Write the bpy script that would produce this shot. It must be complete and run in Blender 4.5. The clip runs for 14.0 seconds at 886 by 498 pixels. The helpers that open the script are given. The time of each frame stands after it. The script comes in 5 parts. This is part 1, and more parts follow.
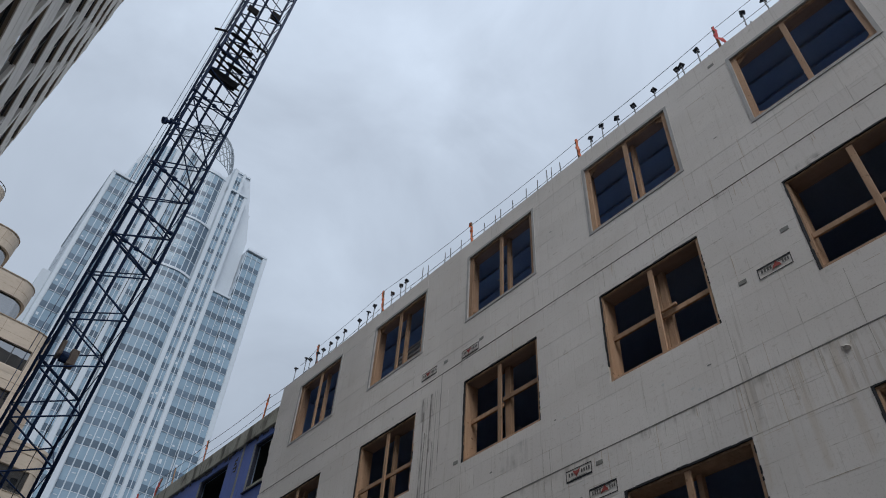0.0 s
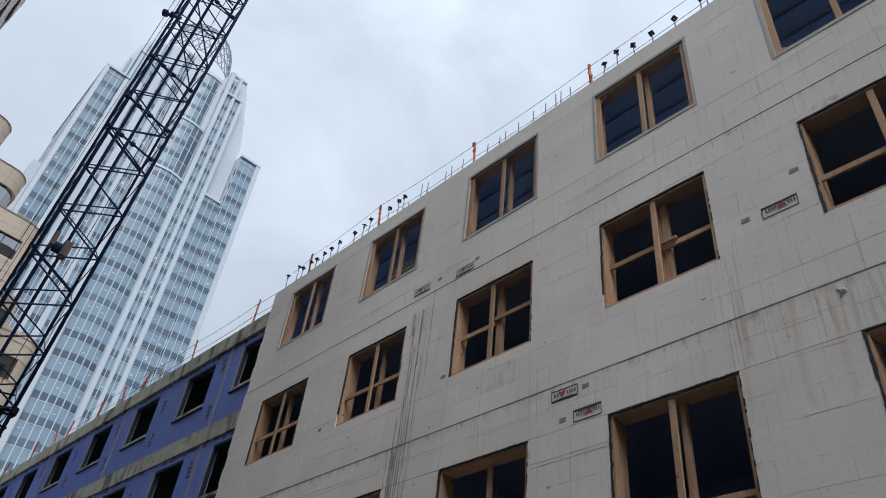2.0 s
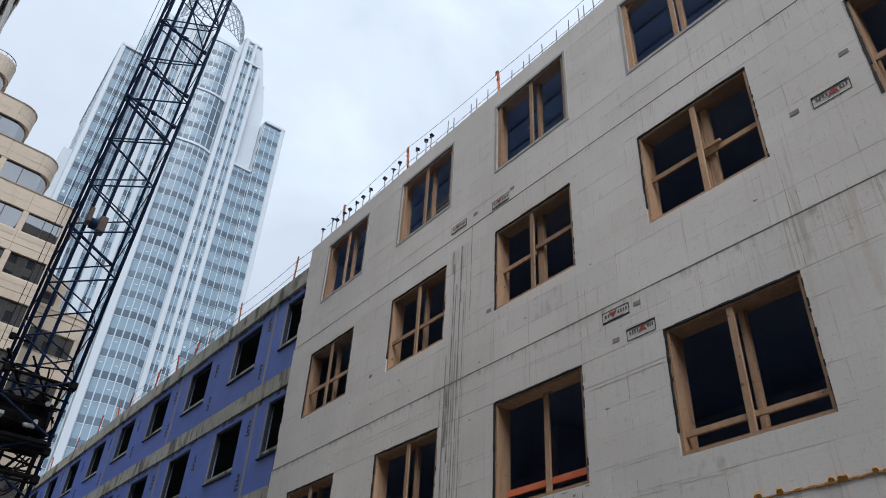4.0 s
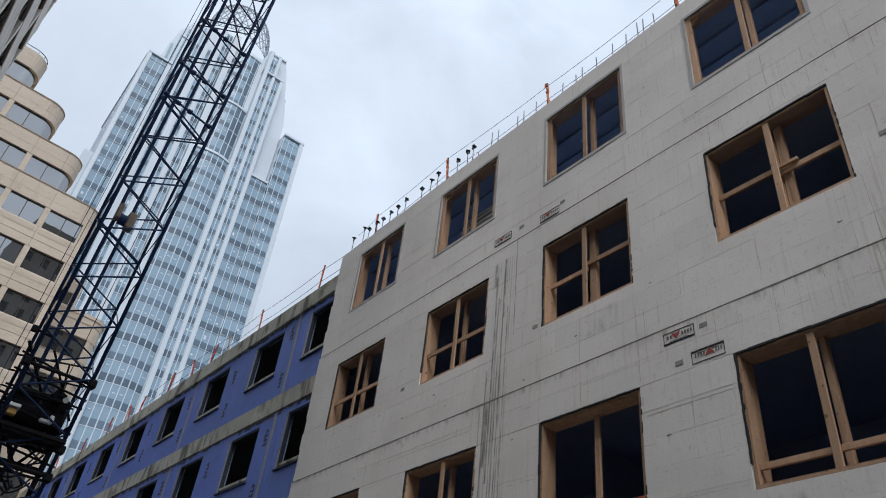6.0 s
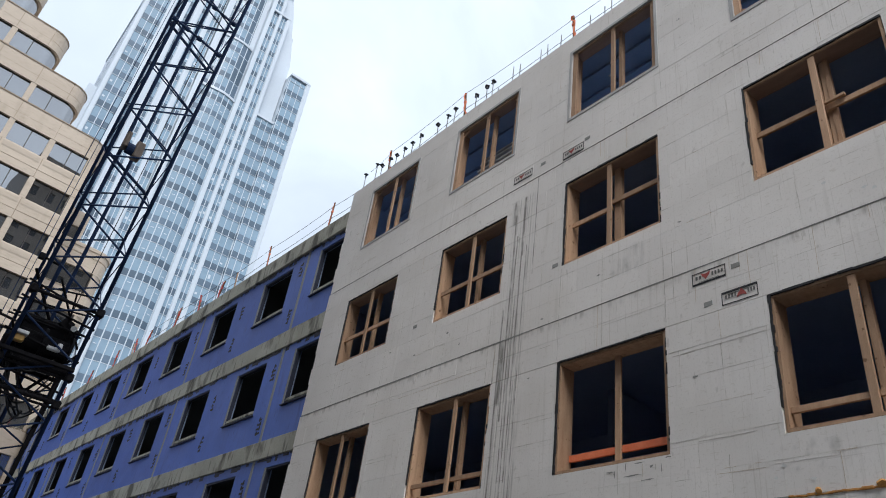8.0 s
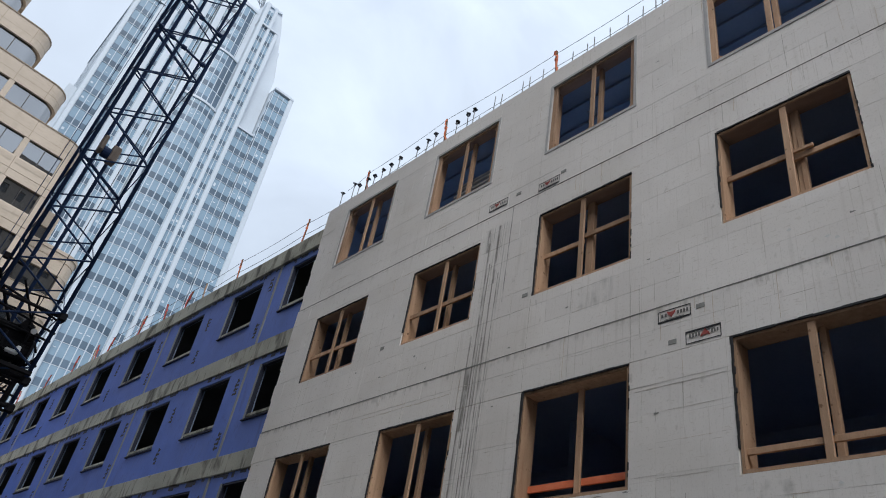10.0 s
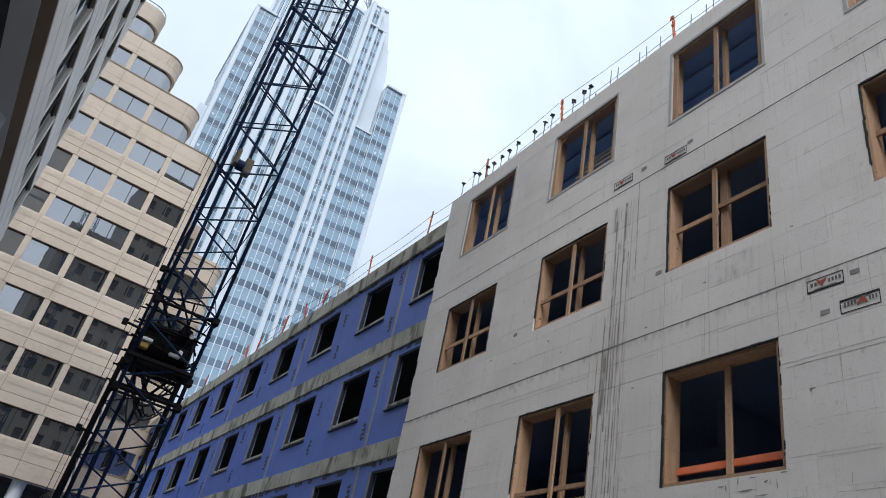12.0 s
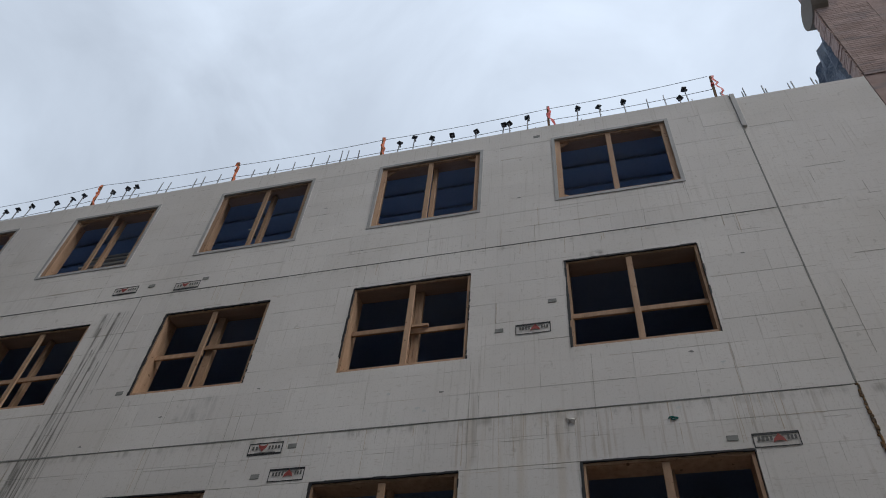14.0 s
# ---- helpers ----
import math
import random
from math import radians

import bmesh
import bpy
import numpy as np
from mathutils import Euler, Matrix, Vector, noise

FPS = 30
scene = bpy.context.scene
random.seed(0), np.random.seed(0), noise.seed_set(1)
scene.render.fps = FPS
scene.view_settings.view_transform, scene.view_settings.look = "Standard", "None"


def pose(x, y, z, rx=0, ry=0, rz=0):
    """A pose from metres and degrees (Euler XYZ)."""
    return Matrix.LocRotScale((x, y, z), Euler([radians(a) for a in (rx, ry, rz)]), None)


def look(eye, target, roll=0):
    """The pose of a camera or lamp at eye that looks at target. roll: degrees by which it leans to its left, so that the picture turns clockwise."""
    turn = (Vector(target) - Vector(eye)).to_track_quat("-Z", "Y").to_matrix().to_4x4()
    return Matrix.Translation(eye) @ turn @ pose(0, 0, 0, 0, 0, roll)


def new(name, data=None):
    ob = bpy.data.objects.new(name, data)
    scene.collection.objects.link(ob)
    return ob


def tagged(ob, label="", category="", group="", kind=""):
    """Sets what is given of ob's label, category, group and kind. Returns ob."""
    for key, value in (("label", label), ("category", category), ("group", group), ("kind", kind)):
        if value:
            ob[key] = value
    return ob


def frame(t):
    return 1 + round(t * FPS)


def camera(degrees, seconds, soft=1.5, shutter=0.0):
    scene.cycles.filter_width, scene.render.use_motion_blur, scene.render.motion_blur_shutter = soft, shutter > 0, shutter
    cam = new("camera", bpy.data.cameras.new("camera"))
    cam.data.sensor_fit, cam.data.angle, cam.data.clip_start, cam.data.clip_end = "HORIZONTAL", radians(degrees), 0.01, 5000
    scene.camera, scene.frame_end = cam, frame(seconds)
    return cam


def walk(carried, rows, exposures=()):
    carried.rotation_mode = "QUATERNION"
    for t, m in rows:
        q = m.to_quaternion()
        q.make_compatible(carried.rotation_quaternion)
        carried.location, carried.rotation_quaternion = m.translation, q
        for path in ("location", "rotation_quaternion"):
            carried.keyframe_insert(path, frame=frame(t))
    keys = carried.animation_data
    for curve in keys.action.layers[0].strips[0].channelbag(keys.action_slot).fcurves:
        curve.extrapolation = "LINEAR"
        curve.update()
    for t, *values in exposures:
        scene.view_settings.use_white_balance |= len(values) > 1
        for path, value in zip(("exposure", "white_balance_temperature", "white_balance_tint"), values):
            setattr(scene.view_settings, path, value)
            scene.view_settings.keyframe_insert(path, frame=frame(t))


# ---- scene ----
cam = camera(62.3, 14.0, soft=1.0)
PATH = [
    (0, (-0.788, 1.292, 1.826), (0.064, 2.409, 3.249), 4.3),
    (0.5, (-0.774, 1.32, 1.794), (0.078, 2.45, 3.207), 4.2),
    (1, (-0.804, 1.344, 1.766), (0.074, 2.513, 3.131), 7.0),
    (1.5, (-0.858, 1.361, 1.772), (0.043, 2.519, 3.131), 8.7),
    (2, (-0.841, 1.464, 1.786), (0.133, 2.665, 3.054), 7.4),
    (2.5, (-0.741, 1.556, 1.77), (0.278, 2.813, 2.947), 4.3),
    (3, (-0.605, 1.643, 1.8), (0.389, 2.932, 2.962), 1.5),
    (3.2, (-0.59, 1.643, 1.779), (0.396, 2.947, 2.932), 1.6),
    (5.3, (-0.612, 2.293, 1.818), (0.332, 3.623, 2.975), 6.2),
    (5.5, (-0.676, 2.361, 1.82), (0.256, 3.687, 2.991), 6.1),
    (6, (-0.789, 2.608, 1.848), (0.131, 3.922, 3.042), 7.2),
    (6.5, (-0.716, 2.691, 1.843), (0.199, 3.991, 3.056), 8.7),
    (7, (-0.649, 2.84, 1.851), (0.27, 4.136, 3.066), 8.7),
    (7.5, (-0.719, 3.041, 1.847), (0.227, 4.369, 3.006), 8.5),
    (8, (-0.71, 3.115, 1.856), (0.265, 4.49, 2.932), 8.7),
    (8.2, (-0.69, 3.117, 1.838), (0.296, 4.509, 2.881), 8.7),
    (10.3, (-0.728, 3.062, 1.852), (0.27, 4.363, 2.996), 11.1),
    (10.5, (-0.779, 3.078, 1.873), (0.214, 4.389, 3.01), 10.5),
    (11, (-0.783, 3.14, 1.875), (0.062, 4.577, 2.979), 11.7),
    (11.5, (-0.796, 3.155, 1.862), (-0.076, 4.702, 2.905), 12.3),
    (12, (-0.819, 3.05, 1.847), (-0.059, 4.575, 2.895), 12.5),
    (12.5, (-0.837, 2.975, 1.842), (0.185, 4.235, 3.011), 9.8),
    (13, (-0.785, 2.948, 1.843), (0.453, 3.899, 3.093), 7.3),
    (13.5, (-0.74, 2.917, 1.821), (0.551, 3.582, 3.196), 6.9),
    (14, (-0.722, 2.921, 1.809), (0.534, 3.343, 3.307), 6.0),
]
EXPOSURES = [(0, -0.28, 6350, 10), (1.5, -0.06, 6400, 10), (3, 0.36, 6450, 10), (5.5, 0.17, 6420, 10), (6.5, 0.22, 6420, 10), (7, 0.16, 6420, 10), (8, 0.54, 6420, 10), (10.5, 0.3, 6380, 10), (11.5, 0.57, 6250, 10), (12.5, 0.36, 6420, 10), (13.2, 0.12, 6480, 10), (13.5, 0.2, 6480, 10), (14, -0.18, 6450, 10)]
walk(cam, [(t, look(eye, target, roll)) for t, eye, target, roll in PATH], EXPOSURES)

# ---- world, sun, exposure ----
SUN_AZ, SUN_EL = -155.0, 54.0          # degrees from +y towards +x, and up
world = bpy.data.worlds.new("overcast_sky")
scene.world = world
world.use_nodes = True
wn, wl = world.node_tree.nodes, world.node_tree.links
wn.clear()
w_out = wn.new("ShaderNodeOutputWorld")
w_bg = wn.new("ShaderNodeBackground")
w_sky = wn.new("ShaderNodeTexSky")
w_sky.sky_type = "NISHITA"
w_sky.sun_disc = False
w_sky.sun_elevation, w_sky.sun_rotation = radians(SUN_EL), radians(SUN_AZ)
w_co = wn.new("ShaderNodeTexCoord")
w_map = wn.new("ShaderNodeMapping")
w_map.inputs["Scale"].default_value = (1.0, 1.0, 1.35)
w_n1 = wn.new("ShaderNodeTexNoise")
w_n1.inputs["Scale"].default_value = 3.1
w_n1.inputs["Detail"].default_value = 6.0
w_n1.inputs["Roughness"].default_value = 0.52
w_n1.inputs["Distortion"].default_value = 0.5
w_ramp = wn.new("ShaderNodeValToRGB")
w_ramp.color_ramp.elements[0].position, w_ramp.color_ramp.elements[0].color = 0.36, (0.56, 0.635, 0.742, 1)
w_ramp.color_ramp.elements[1].position, w_ramp.color_ramp.elements[1].color = 0.66, (0.73, 0.828, 0.96, 1)
w_scale = wn.new("ShaderNodeMix")
w_scale.data_type, w_scale.blend_type = "RGBA", "MULTIPLY"
w_scale.inputs["Factor"].default_value = 1.0
w_scale.inputs["B"].default_value = (0.08, 0.08, 0.08, 1)
w_mix = wn.new("ShaderNodeMix")
w_mix.data_type = "RGBA"
w_mix.inputs["Factor"].default_value = 0.9
wl.new(w_co.outputs["Generated"], w_map.inputs["Vector"])
wl.new(w_map.outputs["Vector"], w_n1.inputs["Vector"])
wl.new(w_n1.outputs["Fac"], w_ramp.inputs["Fac"])
wl.new(w_sky.outputs["Color"], w_scale.inputs["A"])
wl.new(w_scale.outputs["Result"], w_mix.inputs["A"])
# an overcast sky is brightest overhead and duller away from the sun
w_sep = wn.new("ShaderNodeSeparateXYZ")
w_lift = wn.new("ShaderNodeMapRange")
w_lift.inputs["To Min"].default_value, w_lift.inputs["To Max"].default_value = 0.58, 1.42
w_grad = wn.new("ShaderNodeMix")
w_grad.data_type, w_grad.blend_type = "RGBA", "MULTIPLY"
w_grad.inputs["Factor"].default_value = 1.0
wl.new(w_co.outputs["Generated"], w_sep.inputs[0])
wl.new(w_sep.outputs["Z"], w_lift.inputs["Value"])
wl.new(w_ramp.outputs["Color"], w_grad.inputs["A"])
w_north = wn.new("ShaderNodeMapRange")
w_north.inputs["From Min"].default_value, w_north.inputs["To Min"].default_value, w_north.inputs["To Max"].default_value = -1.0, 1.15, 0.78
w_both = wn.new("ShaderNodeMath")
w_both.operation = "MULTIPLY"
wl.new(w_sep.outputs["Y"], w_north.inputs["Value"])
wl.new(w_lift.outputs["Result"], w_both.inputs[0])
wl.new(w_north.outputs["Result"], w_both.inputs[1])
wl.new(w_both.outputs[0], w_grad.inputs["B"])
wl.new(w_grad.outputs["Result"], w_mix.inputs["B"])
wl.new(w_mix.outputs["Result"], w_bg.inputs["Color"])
w_bg.inputs["Strength"].default_value = 1.06
wl.new(w_bg.outputs["Background"], w_out.inputs["Surface"])

sun = new("sun", bpy.data.lights.new("sun", "SUN"))
sun.data.energy, sun.data.angle, sun.data.color = 2.25, radians(36), (1.0, 0.985, 0.96)
az, el = radians(SUN_AZ), radians(SUN_EL)
sun.matrix_world = look((0, 0, 60), (-math.sin(az) * math.cos(el), -math.cos(az) * math.cos(el), 60 - math.sin(el)))


# ---- materials ----
def material(name, dark, light, rough=0.8, scale=3.0, fine=60.0, bump=0.15, metal=0.0, tint=0.0, stretch=(1, 1, 1), ior=1.45, spread=(0.3, 0.7), bump_dist=0.01):
    """Two-scale noise between two colours, with fine relief; tint varies it from piece to piece."""
    m = bpy.data.materials.new(name)
    m.use_nodes = True
    n, l = m.node_tree.nodes, m.node_tree.links
    b = n["Principled BSDF"]
    co = n.new("ShaderNodeTexCoord")
    mp = n.new("ShaderNodeMapping")
    mp.inputs["Scale"].default_value = stretch
    geo = n.new("ShaderNodeNewGeometry")
    l.new(geo.outputs["Position"], mp.inputs["Vector"])
    big, small = n.new("ShaderNodeTexNoise"), n.new("ShaderNodeTexNoise")
    big.inputs["Scale"].default_value, small.inputs["Scale"].default_value = scale, fine
    big.inputs["Detail"].default_value, small.inputs["Detail"].default_value = 5, 3
    l.new(mp.outputs["Vector"], big.inputs["Vector"])
    l.new(mp.outputs["Vector"], small.inputs["Vector"])
    add = n.new("ShaderNodeMix")
    add.inputs["Factor"].default_value = 0.35
    l.new(big.outputs["Fac"], add.inputs["A"])
    l.new(small.outputs["Fac"], add.inputs["B"])
    ramp = n.new("ShaderNodeValToRGB")
    ramp.color_ramp.elements[0].position, ramp.color_ramp.elements[1].position = spread
    ramp.color_ramp.elements[0].color, ramp.color_ramp.elements[1].color = (*dark, 1), (*light, 1)
    l.new(add.outputs["Result"], ramp.inputs["Fac"])
    colour = ramp.outputs["Color"]
    if tint:
        info = n.new("ShaderNodeObjectInfo")
        rng = n.new("ShaderNodeMapRange")
        rng.inputs["To Min"].default_value, rng.inputs["To Max"].default_value = 1 - tint, 1 + tint
        l.new(info.outputs["Random"], rng.inputs["Value"])
        hsv = n.new("ShaderNodeHueSaturation")
        l.new(rng.outputs["Result"], hsv.inputs["Value"])
        l.new(colour, hsv.inputs["Color"])
        colour = hsv.outputs["Color"]
    l.new(colour, b.inputs["Base Color"])
    b.inputs["Roughness"].default_value, b.inputs["Metallic"].default_value, b.inputs["IOR"].default_value = rough, metal, ior
    if bump:
        bp = n.new("ShaderNodeBump")
        bp.inputs["Strength"].default_value, bp.inputs["Distance"].default_value = bump, bump_dist
        l.new(small.outputs["Fac"], bp.inputs["Height"])
        l.new(bp.outputs["Normal"], b.inputs["Normal"])
    m["colour_node"] = ramp.name
    return m


def overlay(m, mask_of, colour, strength=1.0):
    """Lays a stain or wear of its own colour over the material, where mask_of(nodes, links, position) gives 1."""
    n, l = m.node_tree.nodes, m.node_tree.links
    b = n["Principled BSDF"]
    before = b.inputs["Base Color"].links[0].from_socket
    geo = n.new("ShaderNodeNewGeometry")
    mask = mask_of(n, l, geo.outputs["Position"])
    mul = n.new("ShaderNodeMath")
    mul.operation = "MULTIPLY"
    mul.inputs[1].default_value = strength
    l.new(mask, mul.inputs[0])
    mix = n.new("ShaderNodeMix")
    mix.data_type = "RGBA"
    mix.inputs["B"].default_value = (*colour, 1)
    l.new(mul.outputs[0], mix.inputs["Factor"])
    l.new(before, mix.inputs["A"])
    l.new(mix.outputs["Result"], b.inputs["Base Color"])


def noise_mask(scale, low, high, stretch=(1, 1, 1), offset=(0, 0, 0), detail=4):
    def build(n, l, pos):
        mp = n.new("ShaderNodeMapping")
        mp.inputs["Scale"].default_value, mp.inputs["Location"].default_value = stretch, offset
        l.new(pos, mp.inputs["Vector"])
        t = n.new("ShaderNodeTexNoise")
        t.inputs["Scale"].default_value, t.inputs["Detail"].default_value = scale, detail
        l.new(mp.outputs["Vector"], t.inputs["Vector"])
        r = n.new("ShaderNodeMapRange")
        r.inputs["From Min"].default_value, r.inputs["From Max"].default_value = low, high
        l.new(t.outputs["Fac"], r.inputs["Value"])
        return r.outputs["Result"]
    return build


def plain(name, colour, rough=0.6, metal=0.0, ior=1.45):
    return material(name, tuple(c * 0.86 for c in colour), tuple(min(1, c * 1.12) for c in colour), rough, 5, 90, 0.05, metal, ior=ior)


def window_mask(n, l, pos, y0, y1, z0, z1, soft=0.06):
    """1 inside a stretch of the wall plane, falling to 0 over soft metres."""
    sep = n.new("ShaderNodeSeparateXYZ")
    l.new(pos, sep.inputs[0])
    out = None
    for axis, lo, hi in (("Y", y0, y1), ("Z", z0, z1)):
        for a, b in ((lo - soft, lo + soft), (hi + soft, hi - soft)):
            r = n.new("ShaderNodeMapRange")
            r.interpolation_type = "SMOOTHSTEP"
            r.inputs["From Min"].default_value, r.inputs["From Max"].default_value = a, b
            l.new(sep.outputs[axis], r.inputs["Value"])
            if out is None:
                out = r.outputs["Result"]
            else:
                m = n.new("ShaderNodeMath")
                m.operation = "MULTIPLY"
                l.new(out, m.inputs[0])
                l.new(r.outputs["Result"], m.inputs[1])
                out = m.outputs[0]
    return out


def times(n, l, a, b):
    m = n.new("ShaderNodeMath")
    m.operation = "MULTIPLY"
    l.new(a, m.inputs[0])
    l.new(b, m.inputs[1])
    return m.outputs[0]


def drips(y0, y1, z0, z1, scale=13.0, low=0.52, high=0.62, offset=(0, 0, 0), fade=0.03):
    """Runs of dirty water: narrow upright streaks inside a stretch of the wall."""
    def build(n, l, pos):
        runs = times(n, l, noise_mask(scale, low, high, (0, 1, fade), offset, 3)(n, l, pos), window_mask(n, l, pos, y0, y1, z0, z1))
        return times(n, l, runs, noise_mask(2.6, 0.36, 0.56, (0, 4.0, 0.55), (offset[0], offset[1] + 5, 1), 3)(n, l, pos))
    return build


def ruled(axis, step, start, half, patch, low, high):
    """Thin lines every step metres along an axis, broken up by noise."""
    def build(n, l, pos):
        sep = n.new("ShaderNodeSeparateXYZ")
        l.new(pos, sep.inputs[0])
        v = sep.outputs[axis]
        for op, k in (("SUBTRACT", start), ("PINGPONG", step / 2)):
            m = n.new("ShaderNodeMath")
            m.operation = op
            m.inputs[1].default_value = k
            l.new(v, m.inputs[0])
            v = m.outputs[0]
        r = n.new("ShaderNodeMapRange")
        r.inputs["From Min"].default_value, r.inputs["From Max"].default_value = half, half * 0.3
        l.new(v, r.inputs["Value"])
        return times(n, l, r.outputs["Result"], noise_mask(patch, low, high, (1, 1, 1), (7, 3, 1))(n, l, pos))
    return build


M_FOAM = material("grey_foam_board", (0.665, 0.632, 0.605), (0.765, 0.732, 0.70), 0.9, 0.6, 160, 0.2, tint=0.03, stretch=(1, 1, 0.35), bump_dist=0.004)
DIRT = (0.26, 0.22, 0.17)
overlay(M_FOAM, noise_mask(2.3, 0.60, 0.82, (1, 4, 0.25)), (0.42, 0.39, 0.34), 0.32)
overlay(M_FOAM, noise_mask(9.0, 0.67, 0.74, (1, 1, 0.6), (3, 1, 0)), (0.34, 0.31, 0.27), 0.35)
overlay(M_FOAM, ruled("Y", 0.2032, 0.30, 0.006, 0.9, 0.50, 0.66), (0.36, 0.33, 0.28), 0.22)
overlay(M_FOAM, ruled("Z", 0.406, 7.47, 0.007, 1.1, 0.50, 0.68), (0.28, 0.25, 0.21), 0.25)
overlay(M_FOAM, noise_mask(5.5, 0.64, 0.70, (0, 5.5, 0.13), (2, 8, 3), 2), (0.36, 0.31, 0.25), 0.22)
overlay(M_FOAM, noise_mask(0.55, 0.50, 0.78, (1, 1, 1.6), (1, 6, 2), 5), (0.52, 0.48, 0.42), 0.32)
overlay(M_FOAM, noise_mask(38.0, 0.56, 0.70, (1, 1, 0.7), (4, 2, 5), 3), (0.48, 0.45, 0.41), 0.30)
overlay(M_FOAM, noise_mask(14.0, 0.62, 0.70, (1, 0.5, 2.2), (9, 2, 5), 4), (0.44, 0.39, 0.32), 0.30)
overlay(M_FOAM, ruled("Z", 0.406, 7.47, 0.006, 2.6, 0.57, 0.64), (0.24, 0.20, 0.15), 0.6)
overlay(M_FOAM, ruled("Y", 0.406, 0.30, 0.006, 2.1, 0.58, 0.66), (0.30, 0.26, 0.21), 0.5)
overlay(M_FOAM, drips(11.18, 11.72, 4.5, 10.45, 23.0, 0.51, 0.56, (0, 0, 0), 0.014), (0.20, 0.19, 0.175), 0.5)
overlay(M_FOAM, drips(11.2, 12.05, 4.5, 7.5, 19.0, 0.53, 0.60, (0, 2, 0), 0.012), (0.22, 0.20, 0.18), 0.42)
overlay(M_FOAM, drips(2.2, 5.2, 6.75, 7.46, 22.0, 0.55, 0.64, (0, 5, 0)), (0.34, 0.25, 0.16), 0.30)
overlay(M_FOAM, drips(0.5, 2.2, 6.9, 7.46, 21.0, 0.54, 0.64, (0, 9, 0)), (0.24, 0.18, 0.12), 0.32)
overlay(M_FOAM, drips(3.6, 4.95, 6.0, 7.5, 6.0, 0.5, 0.62, (0, 1, 0)), (0.45, 0.34, 0.20), 0.22)
overlay(M_FOAM, drips(4.75, 5.1, 6.8, 8.55, 12.0, 0.52, 0.6, (0, 4, 0)), DIRT, 0.35)
overlay(M_FOAM, drips(8.75, 9.35, 7.85, 8.3, 3.0, 0.42, 0.62, (0, 4, 0), 1.0), (0.40, 0.39, 0.37), 0.55)
overlay(M_FOAM, drips(2.9, 3.3, 10.25, 10.36, 6.0, 0.35, 0.6, (0, 4, 0), 1.0), (0.16, 0.15, 0.14), 0.7)
overlay(M_FOAM, drips(6.2, 7.3, 4.55, 4.85, 4.0, 0.5, 0.62, (0, 4, 0), 1.0), (0.30, 0.29, 0.27), 0.4)
overlay(M_FOAM, drips(-2.0, 18.7, 7.36, 7.47, 7.0, 0.45, 0.65, (0, 2, 0), 0.4), (0.24, 0.22, 0.19), 0.5)
overlay(M_FOAM, drips(-2.0, 18.7, 10.7, 10.79, 7.0, 0.48, 0.68, (0, 3, 0), 0.4), (0.28, 0.26, 0.23), 0.45)


def streak(y, half, z0, z1, seed):
    def build(n, l, pos):
        body = window_mask(n, l, pos, y - half, y + half, z0, z1, half * 0.9)
        return times(n, l, body, noise_mask(3.0, 0.30, 0.58, (0, 5.0, 1.1), (0, seed, seed), 4)(n, l, pos))
    return build


for k, (y, half, z0, z1) in enumerate(((11.66, 0.028, 9.9, 10.46), (11.62, 0.012, 6.0, 10.1), (11.55, 0.008, 5.0, 9.6), (11.40, 0.018, 9.1, 10.44), (11.41, 0.008, 5.0, 9.2), (11.29, 0.007, 4.6, 9.3), (11.10, 0.007, 8.6, 10.77), (11.76, 0.012, 4.5, 8.1), (11.70, 0.035, 6.3, 7.46), (11.88, 0.008, 6.7, 7.4), (11.48, 0.006, 4.6, 8.0))):
    overlay(M_FOAM, streak(y, half * 1.5, z0, z1, 1.7 * k), (0.17, 0.16, 0.145), 0.9)
M_CORE = material("wall_core_concrete", (0.10, 0.10, 0.095), (0.16, 0.155, 0.15), 0.95, 1.5, 40)
M_CONC = material("weathered_concrete", (0.27, 0.265, 0.22), (0.47, 0.455, 0.39), 0.92, 0.9, 35, 0.4, stretch=(1, 1, 1))
overlay(M_CONC, noise_mask(1.6, 0.52, 0.64, (1, 1, 0.5), (4, 0, 2)), (0.075, 0.07, 0.06), 0.85)
overlay(M_CONC, noise_mask(6.0, 0.58, 0.68, (1, 1, 0.25), (1, 6, 2)), (0.06, 0.057, 0.05), 0.6)
M_LUMBER = material("sawn_pine_lumber", (0.325, 0.192, 0.115), (0.50, 0.328, 0.212), 0.75, 3, 45, 0.25, tint=0.22, stretch=(4, 4, 0.6))
overlay(M_LUMBER, noise_mask(14, 0.66, 0.72), (0.12, 0.06, 0.025), 0.8)
M_LUMBER_OLD = material("stained_lumber", (0.13, 0.07, 0.035), (0.24, 0.14, 0.07), 0.8, 3, 45, 0.25, tint=0.15, stretch=(3, 0.6, 3))
M_PLY = material("pinkish_plywood", (0.27, 0.175, 0.13), (0.40, 0.275, 0.21), 0.8, 2.5, 40, 0.2, tint=0.12, stretch=(3, 0.7, 3))
M_TRIM = material("grey_window_trim", (0.35, 0.345, 0.34), (0.47, 0.46, 0.45), 0.7, 4, 70, 0.1, tint=0.06)
M_BLUE = material("blue_sheathing", (0.052, 0.112, 0.40), (0.075, 0.155, 0.53), 0.5, 1.2, 80, 0.1, tint=0.07)
overlay(M_BLUE, noise_mask(0.9, 0.48, 0.72, (1, 1, 1), (2, 4, 1)), (0.10, 0.17, 0.50), 0.4)
overlay(M_BLUE, noise_mask(7.0, 0.60, 0.72, (1, 1.5, 0.5), (6, 1, 3)), (0.035, 0.065, 0.24), 0.45)
